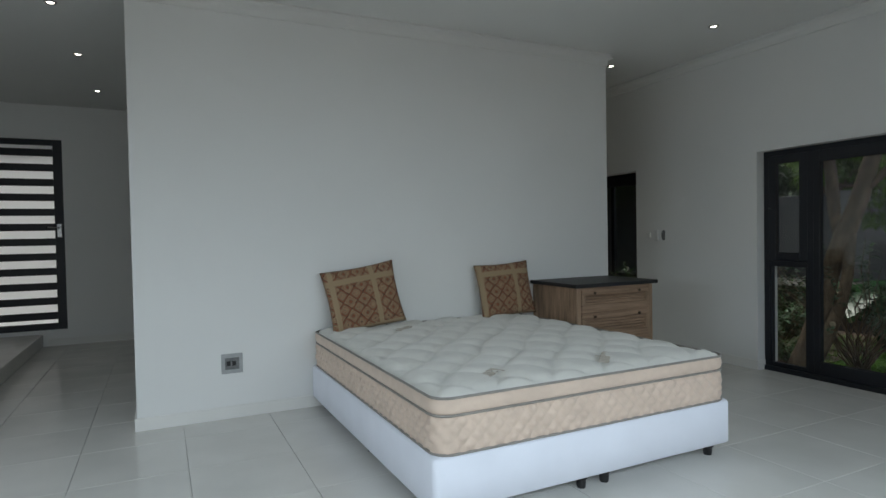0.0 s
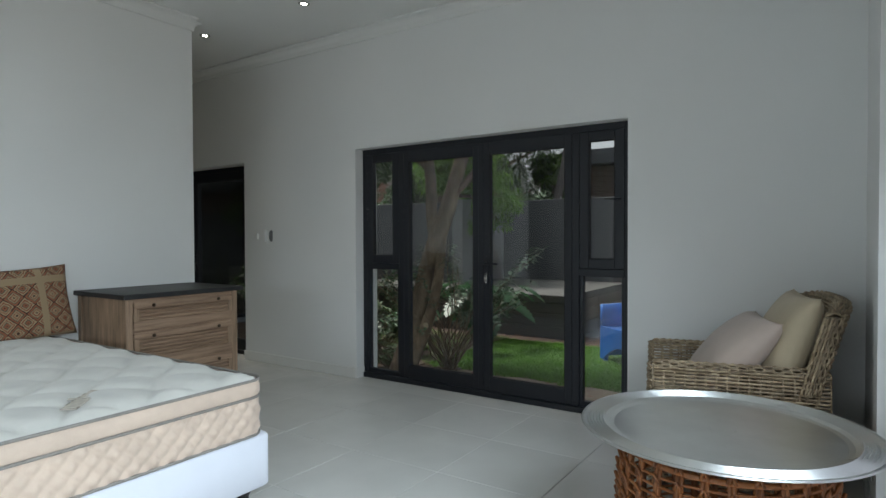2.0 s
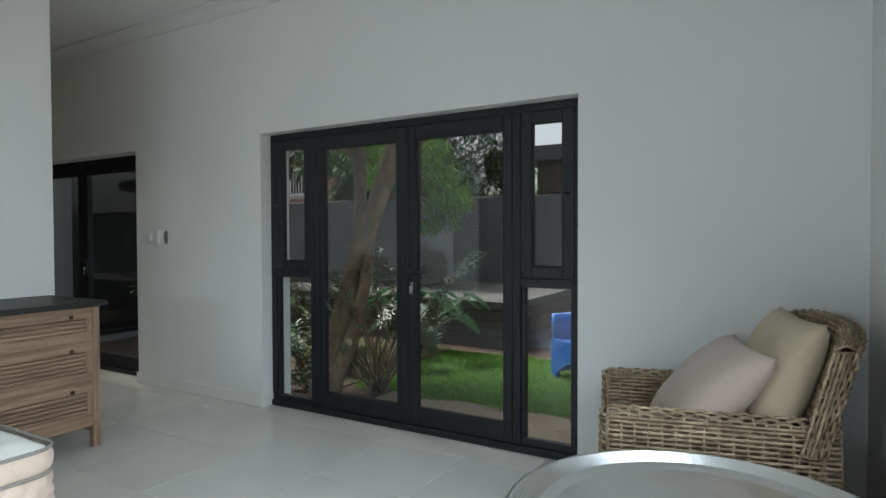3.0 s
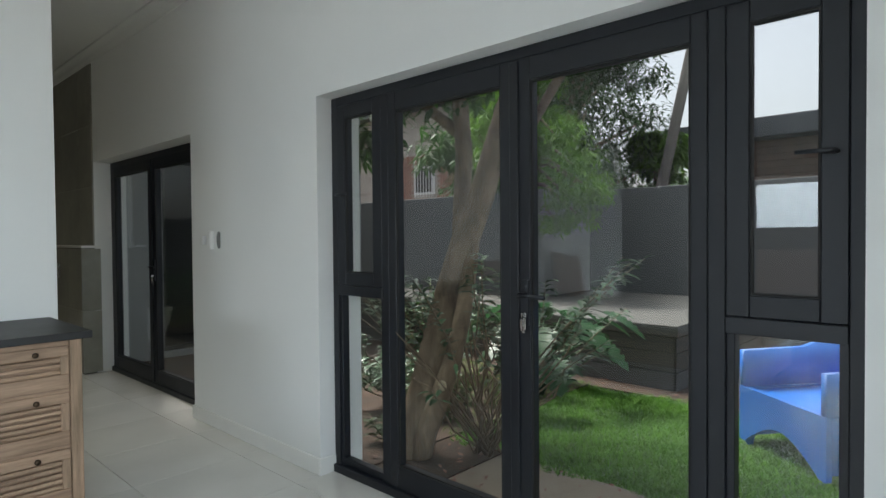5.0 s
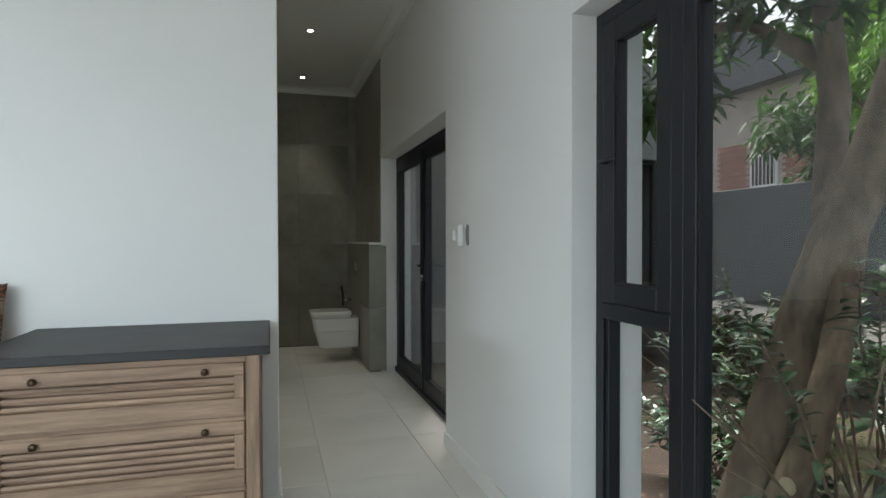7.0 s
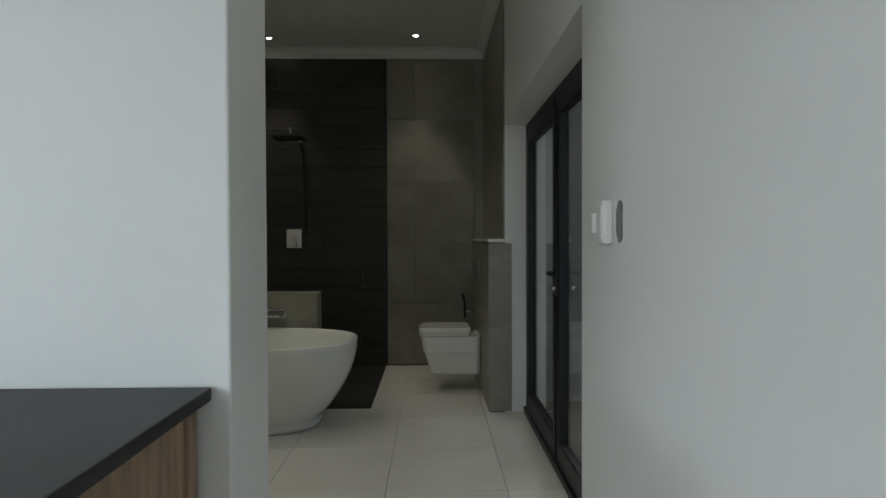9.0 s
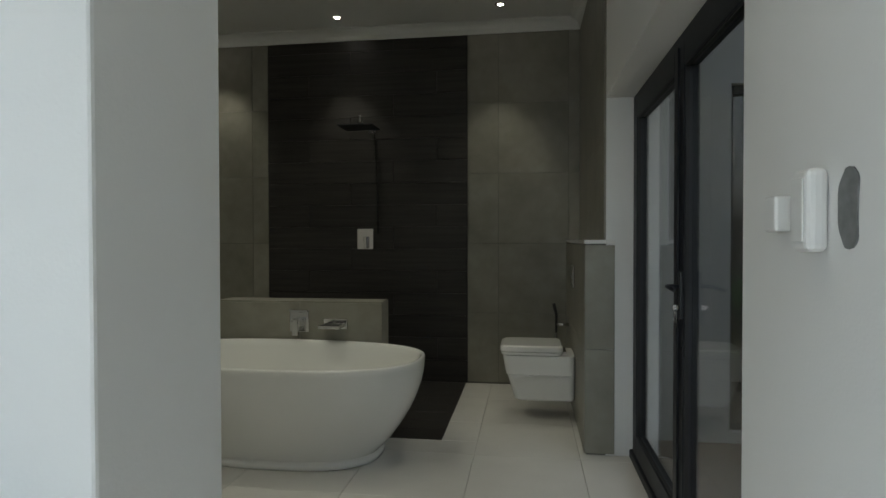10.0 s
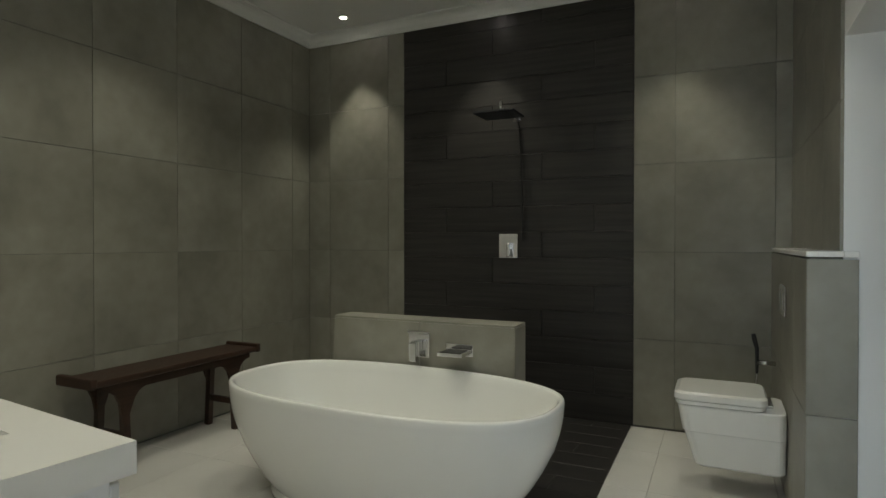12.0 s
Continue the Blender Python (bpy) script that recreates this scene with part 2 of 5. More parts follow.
def frosted():
    """Pale sheet that lets daylight through."""
    m, n, l, b = nodes_of("frosted_white")
    tr, mx = n.new("ShaderNodeBsdfTranslucent"), n.new("ShaderNodeMixShader")
    tr.inputs["Color"].default_value = (0.9, 0.92, 0.92, 1)
    b.inputs["Base Color"].default_value = (0.85, 0.86, 0.86, 1)
    b.inputs["Roughness"].default_value = 0.4
    mx.inputs[0].default_value = 0.7
    l.new(b.outputs[0], mx.inputs[1])
    l.new(tr.outputs[0], mx.inputs[2])
    l.new(mx.outputs[0], n["Material Output"].inputs["Surface"])
    M["frosted_white"] = m


kilim()
frosted()

# ---- mesh helpers ----


def box(x0, x1, y0, y1, z0, z1, bev=0.0, seg=2, bm=None):
    b = bmesh.new()
    bmesh.ops.create_cube(b, size=1)
    for v in b.verts:
        v.co = Vector(((x0 + x1) / 2 + v.co.x * (x1 - x0), (y0 + y1) / 2 + v.co.y * (y1 - y0), (z0 + z1) / 2 + v.co.z * (z1 - z0)))
    if bev:
        bmesh.ops.bevel(b, geom=b.edges[:], offset=bev, segments=seg, profile=0.5, affect="EDGES")
    if bm is None:
        return b
    return merge(bm, b)


def merge(bm, b):
    tmp = bpy.data.meshes.new("tmp")
    b.to_mesh(tmp)
    b.free()
    bm.from_mesh(tmp)
    bpy.data.meshes.remove(tmp)
    return bm


def tube(points, radius, sides=8, bm=None, closed=False, flat=1.0):
    """A round rod along points; radius a number or one for each point."""
    bm = bm or bmesh.new()
    pts = [Vector(p) for p in points]
    rad = radius if isinstance(radius, (list, tuple)) else [radius] * len(pts)
    rings, up = [], None
    for i, p in enumerate(pts):
        a = pts[i - 1] if i > 0 or closed else p
        c = pts[(i + 1) % len(pts)] if i < len(pts) - 1 or closed else p
        d = (c - a).normalized()
        if up is None:
            up = d.orthogonal().normalized()
        up = (up - d * up.dot(d))
        up = up.normalized() if up.length > 1e-6 else d.orthogonal().normalized()
        side = d.cross(up)
        rings.append([bm.verts.new(p + rad[i] * (math.cos(k * math.tau / sides) * up + flat * math.sin(k * math.tau / sides) * side)) for k in range(sides)])
    last = len(rings) if closed else len(rings) - 1
    for i in range(last):
        a, c = rings[i], rings[(i + 1) % len(rings)]
        for k in range(sides):
            bm.faces.new((a[k], a[(k + 1) % sides], c[(k + 1) % sides], c[k]))
    if not closed:
        bm.faces.new(rings[0][::-1])
        bm.faces.new(rings[-1])
    return bm


def lathe(profile, sides=48, bm=None, center=(0, 0, 0)):
    """Turned shape from (radius, z) pairs, bottom to top."""
    bm = bm or bmesh.new()
    rings = []
    for r, z in profile:
        rings.append([bm.verts.new((center[0] + r * math.cos(k * math.tau / sides), center[1] + r * math.sin(k * math.tau / sides), center[2] + z)) for k in range(sides)])
    for a, c in zip(rings, rings[1:]):
        for k in range(sides):
            bm.faces.new((a[k], a[(k + 1) % sides], c[(k + 1) % sides], c[k]))
    bm.faces.new(rings[0][::-1])
    bm.faces.new(rings[-1])
    return bm


def prism(outline, axis, a, b, bm=None):
    """An outline in the plane across axis, carried from a to b along it."""
    bm = bm or bmesh.new()

    def at(p, c):
        return {"x": (c, p[0], p[1]), "y": (p[0], c, p[1]), "z": (p[0], p[1], c)}[axis]
    lo, hi = [bm.verts.new(at(p, a)) for p in outline], [bm.verts.new(at(p, b)) for p in outline]
    k = len(outline)
    for i in range(k):
        bm.faces.new((lo[i], lo[(i + 1) % k], hi[(i + 1) % k], hi[i]))
    bm.faces.new(lo[::-1])
    bm.faces.new(hi)
    bmesh.ops.recalc_face_normals(bm, faces=bm.faces[:])
    return bm


def thing(name, at=(0, 0, 0), rz=0.0, label="", category="", group="", kind=""):
    ob = new(name)
    ob.empty_display_size = 0.1
    ob.matrix_world = pose(*at, 0, 0, rz)
    return tagged(ob, label, category, group, kind)


def part(name, bm, material, parent=None, label="", smooth=False, kind=""):
    me = bpy.data.meshes.new(name)
    bm.normal_update()
    bm.to_mesh(me)
    bm.free()
    me.materials.append(M[material])
    if smooth:
        me.polygons.foreach_set("use_smooth", [True] * len(me.polygons))
    ob = new(name, me)
    if parent:
        ob.parent = parent
    return tagged(ob, label, kind=kind)


def shared(name, me, parent, loc=(0, 0, 0), rz=0.0):
    ob = new(name, me)
    ob.parent = parent
    ob.matrix_basis = pose(*loc, 0, 0, rz)
    return ob


def structure(name, bm, material, label="", category=""):
    return tagged(part(name, bm, material), label, category, kind="structure")


# ---- structure ----
H = 3.2            # ceiling height
XW = 0.3          # thickness of the garden wall
YB, YP = 0.95, 1.275   # bed wall, front and back
PX0, PX1 = -5.42, -1.025
YN = 5.47          # tiled wall of the bathroom
XL = -3.86         # left tiled wall of the bathroom
YS = -3.84         # terrace wall
JX = -1.1         # jamb of the terrace opening
XH = -8.6          # far wall of the hall
G1 = (-2.505, 0.0, 2.13)
G2 = (1.6, 3.82, 2.12)

b = bmesh.new()
box(0, XW, YS - 0.25, G1[0], 0, H, bm=b)
box(0, XW, G1[1], G2[0], 0, H, bm=b)
box(0, XW, G2[1], YN + 0.25, 0, H, bm=b)
box(0, XW, G1[0], G1[1], G1[2], H, bm=b)
box(0, XW, G2[0], G2[1], G2[2], H, bm=b)
structure("wall_east", b, "wall_paint", "white plastered garden wall with two glazed door openings", "wall")
structure("wall_bed", box(PX0, PX1, YB, YP, 0, H, 0.006), "wall_paint", "plain white free-standing wall behind the bed", "wall")
b = bmesh.new()
box(XL - 0.25, 0, YN + 0.012, YN + 0.25, 0, H, bm=b)
structure("wall_bath_north", b, "tile_grout", "bathroom end wall that carries grey and dark tiles", "wall")
b = bmesh.new()
box(XL - 0.25, XL - 0.012, YP, YN + 0.012, 0, H, bm=b)
structure("wall_bath_west", b, "tile_grout", "bathroom side wall that carries grey tiles", "wall")
# hall: end wall with the slatted door, side wall, terrace wall
GX0, GX1, GZ0, GZ1 = -7.55, -6.38, 0.22, 2.75
b = bmesh.new()
box(XH - 0.25, GX0, YN, YN + 0.25, 0, H, bm=b)
box(GX1, XL - 0.25, YN, YN + 0.25, 0, H, bm=b)
box(GX0, GX1, YN, YN + 0.25, 0, GZ0, bm=b)
box(GX0, GX1, YN, YN + 0.25, GZ1, H, bm=b)
structure("wall_hall_north", b, "wall_paint", "plain white end wall of the hall with a slatted door", "wall")
# wide opening is made up, out of view, to let the side fill in
b = bmesh.new()
box(XH - 0.25, XH, 0.5, YN, 0, H, bm=b)
box(XH - 0.25, XH, YS - 0.25, -3.6, 0, H, bm=b)
box(XH - 0.25, XH, -3.6, 0.5, 2.3, H, bm=b)
structure("wall_hall_west", b, "wall_paint", "plain white side wall with an added unseen opening for fill light", "wall")
b = bmesh.new()
box(JX, 0, YS - 0.25, YS, 0, H, bm=b)
box(XH, -7.1, YS - 0.25, YS, 0, H, bm=b)
box(-7.1, JX, YS - 0.25, YS, 2.35, H, bm=b)
structure("wall_south", b, "wall_paint", "white wall with a wide open terrace doorway", "wall")
structure("ceiling", box(XH - 0.25, XW, YS - 0.25, YN + 0.25, H, H + 0.2), "ceiling_paint", "flat white plastered ceiling", "ceiling")
structure("roof_slab", box(XH - 0.6, XW + 0.35, YS - 0.6, YN + 0.6, H + 0.204, H + 0.4), "slate_roof", "dark flat roof edge above the house", "roof")

# skirting
SK = 0.1
for nm, x0, x1, y0, y1 in (("bed", PX0 - 0.012, PX1 + 0.012, YB - 0.014, YB - 0.0005), ("bed_back", -1.2, PX1 + 0.012, YP + 0.0005, YP + 0.014),
                           ("bed_end", PX1 + 0.0005, PX1 + 0.014, YB, YP), ("bed_end_west", PX0 - 0.014, PX0 - 0.0005, YB, YP),
                           ("east_pier", -0.014, -0.0005, G1[1], G2[0]), ("east_south", -0.014, -0.0005, YS, G1[0]),
                           ("south", JX, -0.015, YS + 0.0005, YS + 0.014), ("hall", -6.6, XL - 0.25, YN - 0.014, YN - 0.0005),
                           ("pier_reveal", -0.014, 0.1, -0.0135, -0.0005), ("pier_reveal_north", -0.014, 0.15, G2[0] + 0.0005, G2[0] + 0.0135)):
    structure("baseboard_" + nm, box(x0, x1, y0, y1, 0.004, SK, 0.003, 1), "skirting_paint", "white painted skirting board", "skirting")


def cornice(name, x0, y0, x1, y1, nx, ny):
    """Coved moulding under the ceiling along a wall whose face looks along (nx, ny)."""
    prof = [(0.0, 0.0), (0.0, -0.095), (0.014, -0.095), (0.02, -0.08)] + [(0.02 + 0.06 * (1 - math.cos(a)), -0.08 + 0.06 * math.sin(a)) for a in (0.4, 0.8, 1.2, 1.5)] + [(0.095, -0.014), (0.095, 0.0)]
    b = bmesh.new()
    rings = []
    for x, y in ((x0, y0), (x1, y1)):
        rings.append([b.verts.new((x + nx * d, y + ny * d, H - 0.001 + z)) for d, z in prof])
    k = len(prof)
    for i in range(k):
        b.faces.new((rings[0][i], rings[0][(i + 1) % k], rings[1][(i + 1) % k], rings[1][i]))
    b.faces.new(rings[0])
    b.faces.new(rings[1][::-1])
    bmesh.ops.recalc_face_normals(b, faces=b.faces[:])
    structure("trim_" + name, b, "ceiling_paint", "white coved ceiling moulding", "cornice")


cornice("bath_north", XL, YN - 0.0005, 0, YN - 0.0005, 0, -1)
cornice("bath_west", XL + 0.0005, YP, XL + 0.0005, YN, 1, 0)
cornice("east", -0.0005, YS, -0.0005, YN, -1, 0)
cornice("bed_front", PX0, YB - 0.0005, PX1, YB - 0.0005, 0, -1)
cornice("bed_back", XL, YP + 0.0005, PX1, YP + 0.0005, 0, 1)
cornice("bed_end", PX1 + 0.0005, YB, PX1 + 0.0005, YP, 1, 0)
cornice("south", XH, YS + 0.0005, 0, YS + 0.0005, 0, 1)

# ---- glazed doors ----


def pane_part(parent, x, y0, y1, z0, z1):
    ob = part("pane", box(x - 0.003, x + 0.003, y0, y1, z0, z1), "glass", parent, "clear glass pane")
    ob.visible_shadow = False
    return ob


def lever(parent, x, y, z, toward, keys=True):
    """Black lever on a long plate, with a key and its bunch."""
    pl = part("handle_plate", box(x - 0.012, x, y - 0.018, y + 0.018, z - 0.13, z + 0.06, 0.003), "black_aluminium", parent)
    lv = tube([(x - 0.01, y, z), (x - 0.055, y, z), (x - 0.06, y + toward * 0.02, z), (x - 0.06, y + toward * 0.125, z - 0.004)], 0.0085, 10)
    part("lever", lv, "black_aluminium", pl, smooth=True)
    if keys:
        k = lathe([(0.008, -0.004), (0.011, 0), (0.008, 0.004)], 12)
        bmesh.ops.rotate(k, verts=k.verts[:], matrix=Matrix.Rotation(math.pi / 2, 3, "Y"))
        bmesh.ops.translate(k, verts=k.verts[:], vec=(x - 0.016, y, z - 0.085))
        box(x - 0.035, x - 0.014, y - 0.002, y + 0.002, z - 0.095, z - 0.075, bm=k)
        for i, (dy, dz) in enumerate(((0.006, -0.13), (-0.007, -0.125), (0.001, -0.14))):
            box(x - 0.03 + i * 0.004, x - 0.028 + i * 0.004, y + dy - 0.006, y + dy + 0.006, z + dz - 0.02, z + dz + 0.03, 0.0006, 1, bm=k)
        part("key", k, "steel_keys", pl, "bunch of steel keys in the lock")


def sash(parent, name, x0, x1, y0, y1, z0, z1, w, wb=None, w0=None, w1=None):
    """A leaf: two stiles (w0 at y0, w1 at y1), two rails (wb below, w above) and a pane."""
    wb, w0, w1 = wb or w, w0 or w, w1 or w
    leaf = thing(name)
    leaf.parent = parent
    part("stile", box(x0, x1, y0, y0 + w0, z0, z1, 0.003, 1), "black_aluminium", leaf)
    part("stile", box(x0, x1, y1 - w1, y1, z0, z1, 0.003, 1), "black_aluminium", leaf)
    part("rail", box(x0, x1, y0 + w0, y1 - w1, z1 - w, z1, 0.003, 1), "black_aluminium", leaf)
    part("rail", box(x0, x1, y0 + w0, y1 - w1, z0, z0 + wb, 0.003, 1), "black_aluminium", leaf)
    g = 0.008
    bead = bmesh.new()
    box(x0 + 0.006, x0 + 0.02, y0 + w0, y0 + w0 + g, z0 + wb, z1 - w, bm=bead)
    box(x0 + 0.006, x0 + 0.02, y1 - w1 - g, y1 - w1, z0 + wb, z1 - w, bm=bead)
    box(x0 + 0.006, x0 + 0.02, y0 + w0 + g, y1 - w1 - g, z1 - w - g, z1 - w, bm=bead)
    box(x0 + 0.006, x0 + 0.02, y0 + w0 + g, y1 - w1 - g, z0 + wb, z0 + wb + g, bm=bead)
    part("glazing_bead", bead, "rubber", leaf)
    pane_part(leaf, (x0 + x1) / 2, y0 + w0 - 0.005, y1 - w1 + 0.005, z0 + wb - 0.005, z1 - w + 0.005)
    return leaf


def glazed_door(name, x, y0, y1, z1, sides, label, hands_y, lever_y):
    d = thing(name, label=label, category="glazed door", kind="structure")
    f = 0.05
    xo = x + 0.075
    part("frame_jamb", box(x, xo, y0 + 0.001, y0 + f, 0.006, z1 - 0.001, 0.003, 1), "black_aluminium", d)
    part("frame_jamb", box(x, xo, y1 - f, y1 - 0.001, 0.006, z1 - 0.001, 0.003, 1), "black_aluminium", d)
    part("frame_head", box(x, xo, y0 + f, y1 - f, z1 - f, z1 - 0.001, 0.003, 1), "black_aluminium", d)
    part("threshold", box(x - 0.02, xo + 0.02, y0 + 0.001, y1 - 0.001, 0.004, 0.05, 0.004, 1), "black_aluminium", d)
    m = y0 + f
    e = y1 - f
    if sides:
        for k, (a, c) in enumerate(((y1 - f, y1 - 0.43), (y0 + f, y0 + 0.385))):
            lo, hi = min(a, c), max(a, c)
            part("mullion", box(x - 0.004, xo, (lo - 0.055) if k == 0 else hi, lo if k == 0 else hi + 0.055, 0.05, z1 - f, 0.003, 1), "black_aluminium", d)
            part("transom", box(x - 0.006, xo, lo, hi, 1.02, 1.075, 0.003, 1), "black_aluminium", d)
            w = sash(d, "window_sash", x - 0.002, xo - 0.02, lo + 0.001, hi - 0.001, 1.077, z1 - f - 0.002, 0.07)
            sy = hi - 0.03 if k == 0 else lo + 0.03
            t = 1 if k == 1 else -1
            st = tube([(x - 0.002, sy, 1.58), (x - 0.035, sy, 1.58), (x - 0.04, sy + t * 0.015, 1.58), (x - 0.04, sy + t * 0.1, 1.582)], 0.007, 8)
            part("stay_handle", st, "black_aluminium", d, smooth=True)
            fix = thing("fixed_light")
            fix.parent = d
            part("rail", box(x + 0.01, xo - 0.02, lo, hi, 0.05, 0.09, 0.002, 1), "black_aluminium", fix)
            part("stile", box(x + 0.01, xo - 0.02, lo, lo + 0.025, 0.09, 1.02, 0.002, 1), "black_aluminium", fix)
            part("stile", box(x + 0.01, xo - 0.02, hi - 0.025, hi, 0.09, 1.02, 0.002, 1), "black_aluminium", fix)
            pane_part(fix, (x + xo) / 2, lo + 0.02, hi - 0.02, 0.085, 1.02)
            if k == 0:
                e = lo - 0.055
            else:
                m = hi + 0.055
    c = hands_y
    left = sash(d, "door_leaf", x - 0.006, xo - 0.02, c + 0.001, e - 0.001, 0.052, z1 - f - 0.001, 0.095, 0.115, 0.075, 0.055 if sides else 0.085)
    right = sash(d, "door_leaf", x - 0.006, xo - 0.02, m + 0.001, c - 0.001, 0.052, z1 - f - 0.001, 0.095, 0.115, 0.055 if sides else 0.085, 0.075)
    part("cover_strip", box(x - 0.016, x - 0.006, c - 0.022, c + 0.022, 0.06, z1 - f - 0.01, 0.003, 1), "black_aluminium", right)
    lever(d, x - 0.006, lever_y, 1.1, -1)
    return d


glazed_door("door_1", 0.1, G1[0], G1[1], G1[2], True, "closed black aluminium double glass doors with sidelights to the garden", -1.285, -1.34)
glazed_door("door_2", 0.155, G2[0], G2[1], G2[2], False, "closed black aluminium double glass doors of the bathroom", 2.76, 2.7)
# terrace door frame at the open side
d = thing("door_3", label="black aluminium frame of the wide open terrace doorway", category="door frame", kind="structure")
part("frame_jamb", box(JX - 0.06, JX - 0.001, YS - 0.165, YS - 0.07, 0.004, 2.349, 0.003, 1), "black_aluminium", d)
part("frame_head", box(-7.1, JX - 0.06, YS - 0.165, YS - 0.07, 2.28, 2.349, 0.003, 1), "black_aluminium", d)
part("frame_jamb", box(-7.099, -7.04, YS - 0.165, YS - 0.07, 0.004, 2.28, 0.003, 1), "black_aluminium", d)

# slatted door at the end of the hall, above a step
d = thing("door_4", label="black slatted steel door with pale glass behind the slats", category="slatted door", kind="structure")
for x0, x1 in ((GX0, GX0 + 0.11), (GX1 - 0.11, GX1)):
    part("stile", box(x0 + 0.001, x1 - 0.001, YN + 0.02, YN + 0.08, GZ0 + 0.001, GZ1 - 0.001, 0.004, 1), "black_aluminium", d)
part("rail", box(GX0 + 0.11, GX1 - 0.11, YN + 0.02, YN + 0.08, GZ1 - 0.075, GZ1 - 0.001, 0.004, 1), "black_aluminium", d)
part("rail", box(GX0 + 0.11, GX1 - 0.11, YN + 0.02, YN + 0.08, GZ0 + 0.001, GZ0 + 0.085, 0.004, 1), "black_aluminium", d)
n_sl = 12
pitch = (GZ1 - GZ0 - 0.16) / n_sl
sl = box(GX0 + 0.11, GX1 - 0.11, 0.03, 0.07, 0, 0.095, 0.004, 1)
me = bpy.data.meshes.new("slat")
sl.to_mesh(me)
sl.free()
me.materials.append(M["black_aluminium"])
for i in range(n_sl):
    shared("slat", me, d, (0, YN, GZ0 + 0.085 + pitch * (i + 0.5) - 0.047))
part("pane", box(GX0 + 0.09, GX1 - 0.09, YN + 0.085, YN + 0.093, GZ0 + 0.03, GZ1 - 0.03), "frosted_white", d, "pale panel behind the slats")
pl = part("lock_plate", box(GX1 - 0.085, GX1 - 0.03, YN + 0.008, YN + 0.02, 1.45, 1.63, 0.004), "steel_keys", d, "steel lock plate")
part("lever", tube([(GX1 - 0.057, YN + 0.01, 1.58), (GX1 - 0.057, YN - 0.04, 1.58), (GX1 - 0.08, YN - 0.045, 1.58), (GX1 - 0.19, YN - 0.045, 1.58)], 0.01), "steel_keys", pl, smooth=True)
structure("step", box(XH, -6.66, 1.2, YN - 0.001, 0.004, 0.17, 0.012), "floor_tile", "pale tiled step up to the slatted door", "step")

# ---- ceiling downlights ----


def downlight(x, y, power, wide=62, warm=(1.0, 0.98, 0.8)):
    d = thing("downlight", (x, y, H), label="small recessed round ceiling spotlight, lit", category="ceiling light", group="ceiling spotlights")
    part("ring", lathe([(0.026, -0.001), (0.03, -0.006), (0.042, -0.006), (0.046, -0.0005)], 24), "steel_keys", d, "brushed steel ring", True)
    part("lamp_face", lathe([(0.024, -0.0035), (0.025, -0.0015)], 20), "lamp_face", d, "bright lamp face")
    lamp("spot", "SPOT", pose(x, y, H - 0.02), power, warm, spot_size=radians(wide), spot_blend=0.6, radius=0.02)


for x, y, p, w in ((-0.73, -0.12, 8, 70), (-0.73, 1.2, 8, 70), (-5.93, 1.5, 4, 70), (-5.9, 2.86, 4, 70), (-5.86, 4.38, 5, 70), (-3.2, -0.12, 5, 70),
                   (-0.7, 3.5, 9, 80), (-0.68, 5.06, 17, 66), (-2.08, 5.14, 17, 66), (-3.28, 5.18, 17, 66),
                   # unseen spots, added to brighten the vanity side of the bathroom
                   (-2.08, 3.5, 16, 100), (-2.95, 3.5, 13, 110), (-2.08, 2.05, 15, 105), (-2.95, 2.05, 13, 110)):
    downlight(x, y, p * 0.72 if y > 1.8 and x > XL else p, w)

# ---- bed ----


def rounded_rect(w, d, r, n=6):
    pts = []
    for cx, cy, a0 in ((w / 2 - r, d / 2 - r, 0), (-w / 2 + r, d / 2 - r, 90), (-w / 2 + r, -d / 2 + r, 180), (w / 2 - r, -d / 2 + r, 270)):
        pts += [(cx + r * math.cos(radians(a0 + 90 * i / n)), cy + r * math.sin(radians(a0 + 90 * i / n))) for i in range(n + 1)]
    return pts


def loft(levels, r, bm=None, w=1.0, d=1.0, n=6):
    """Rounded-rectangle skin through (inset, z) levels."""
    bm = bm or bmesh.new()
    rings = [[bm.verts.new((x, y, z)) for x, y in rounded_rect(w - 2 * i, d - 2 * i, max(0.004, r - i), n)] for i, z in levels]
    k = len(rings[0])
    for a, c in zip(rings, rings[1:]):
        for j in range(k):
            bm.faces.new((a[j], a[(j + 1) % k], c[(j + 1) % k], c[j]))
    bm.faces.new(rings[0][::-1])
    bm.faces.new(rings[-1])
    return bm


BW, BD = 1.945, 2.3
BX, BY = -3.145, -0.22
base = thing("bed_base", (BX, BY, 0), 0.4, "white cloth-covered bed base on small black feet", "bed base")
b = loft([(0.02, 0.085), (0.0, 0.1), (0.0, 0.335), (0.012, 0.349)], 0.035, w=BW + 0.05, d=BD + 0.02)
part("cover", b, "bed_base_cloth", base, "stretched white cloth cover", True)
leg = lathe([(0.022, 0.0), (0.026, 0.02), (0.026, 0.045), (0.036, 0.06), (0.036, 0.09)], 16)
me = bpy.data.meshes.new("foot")
leg.to_mesh(me)
leg.free()
me.materials.append(M["black_plastic"])
for x in (-0.9, -0.08, 0.08, 0.9):
    for y in (-1.07, 0, 1.07):
        shared("foot", me, base, (x, y, 0.0))

mt = thing("mattress", (BX, BY, 0.35), 0.4, "bare cream pillow-top mattress with a quilted top", "mattress")
MH = 0.285

outl = rounded_rect(BW, BD, 0.09, 8)


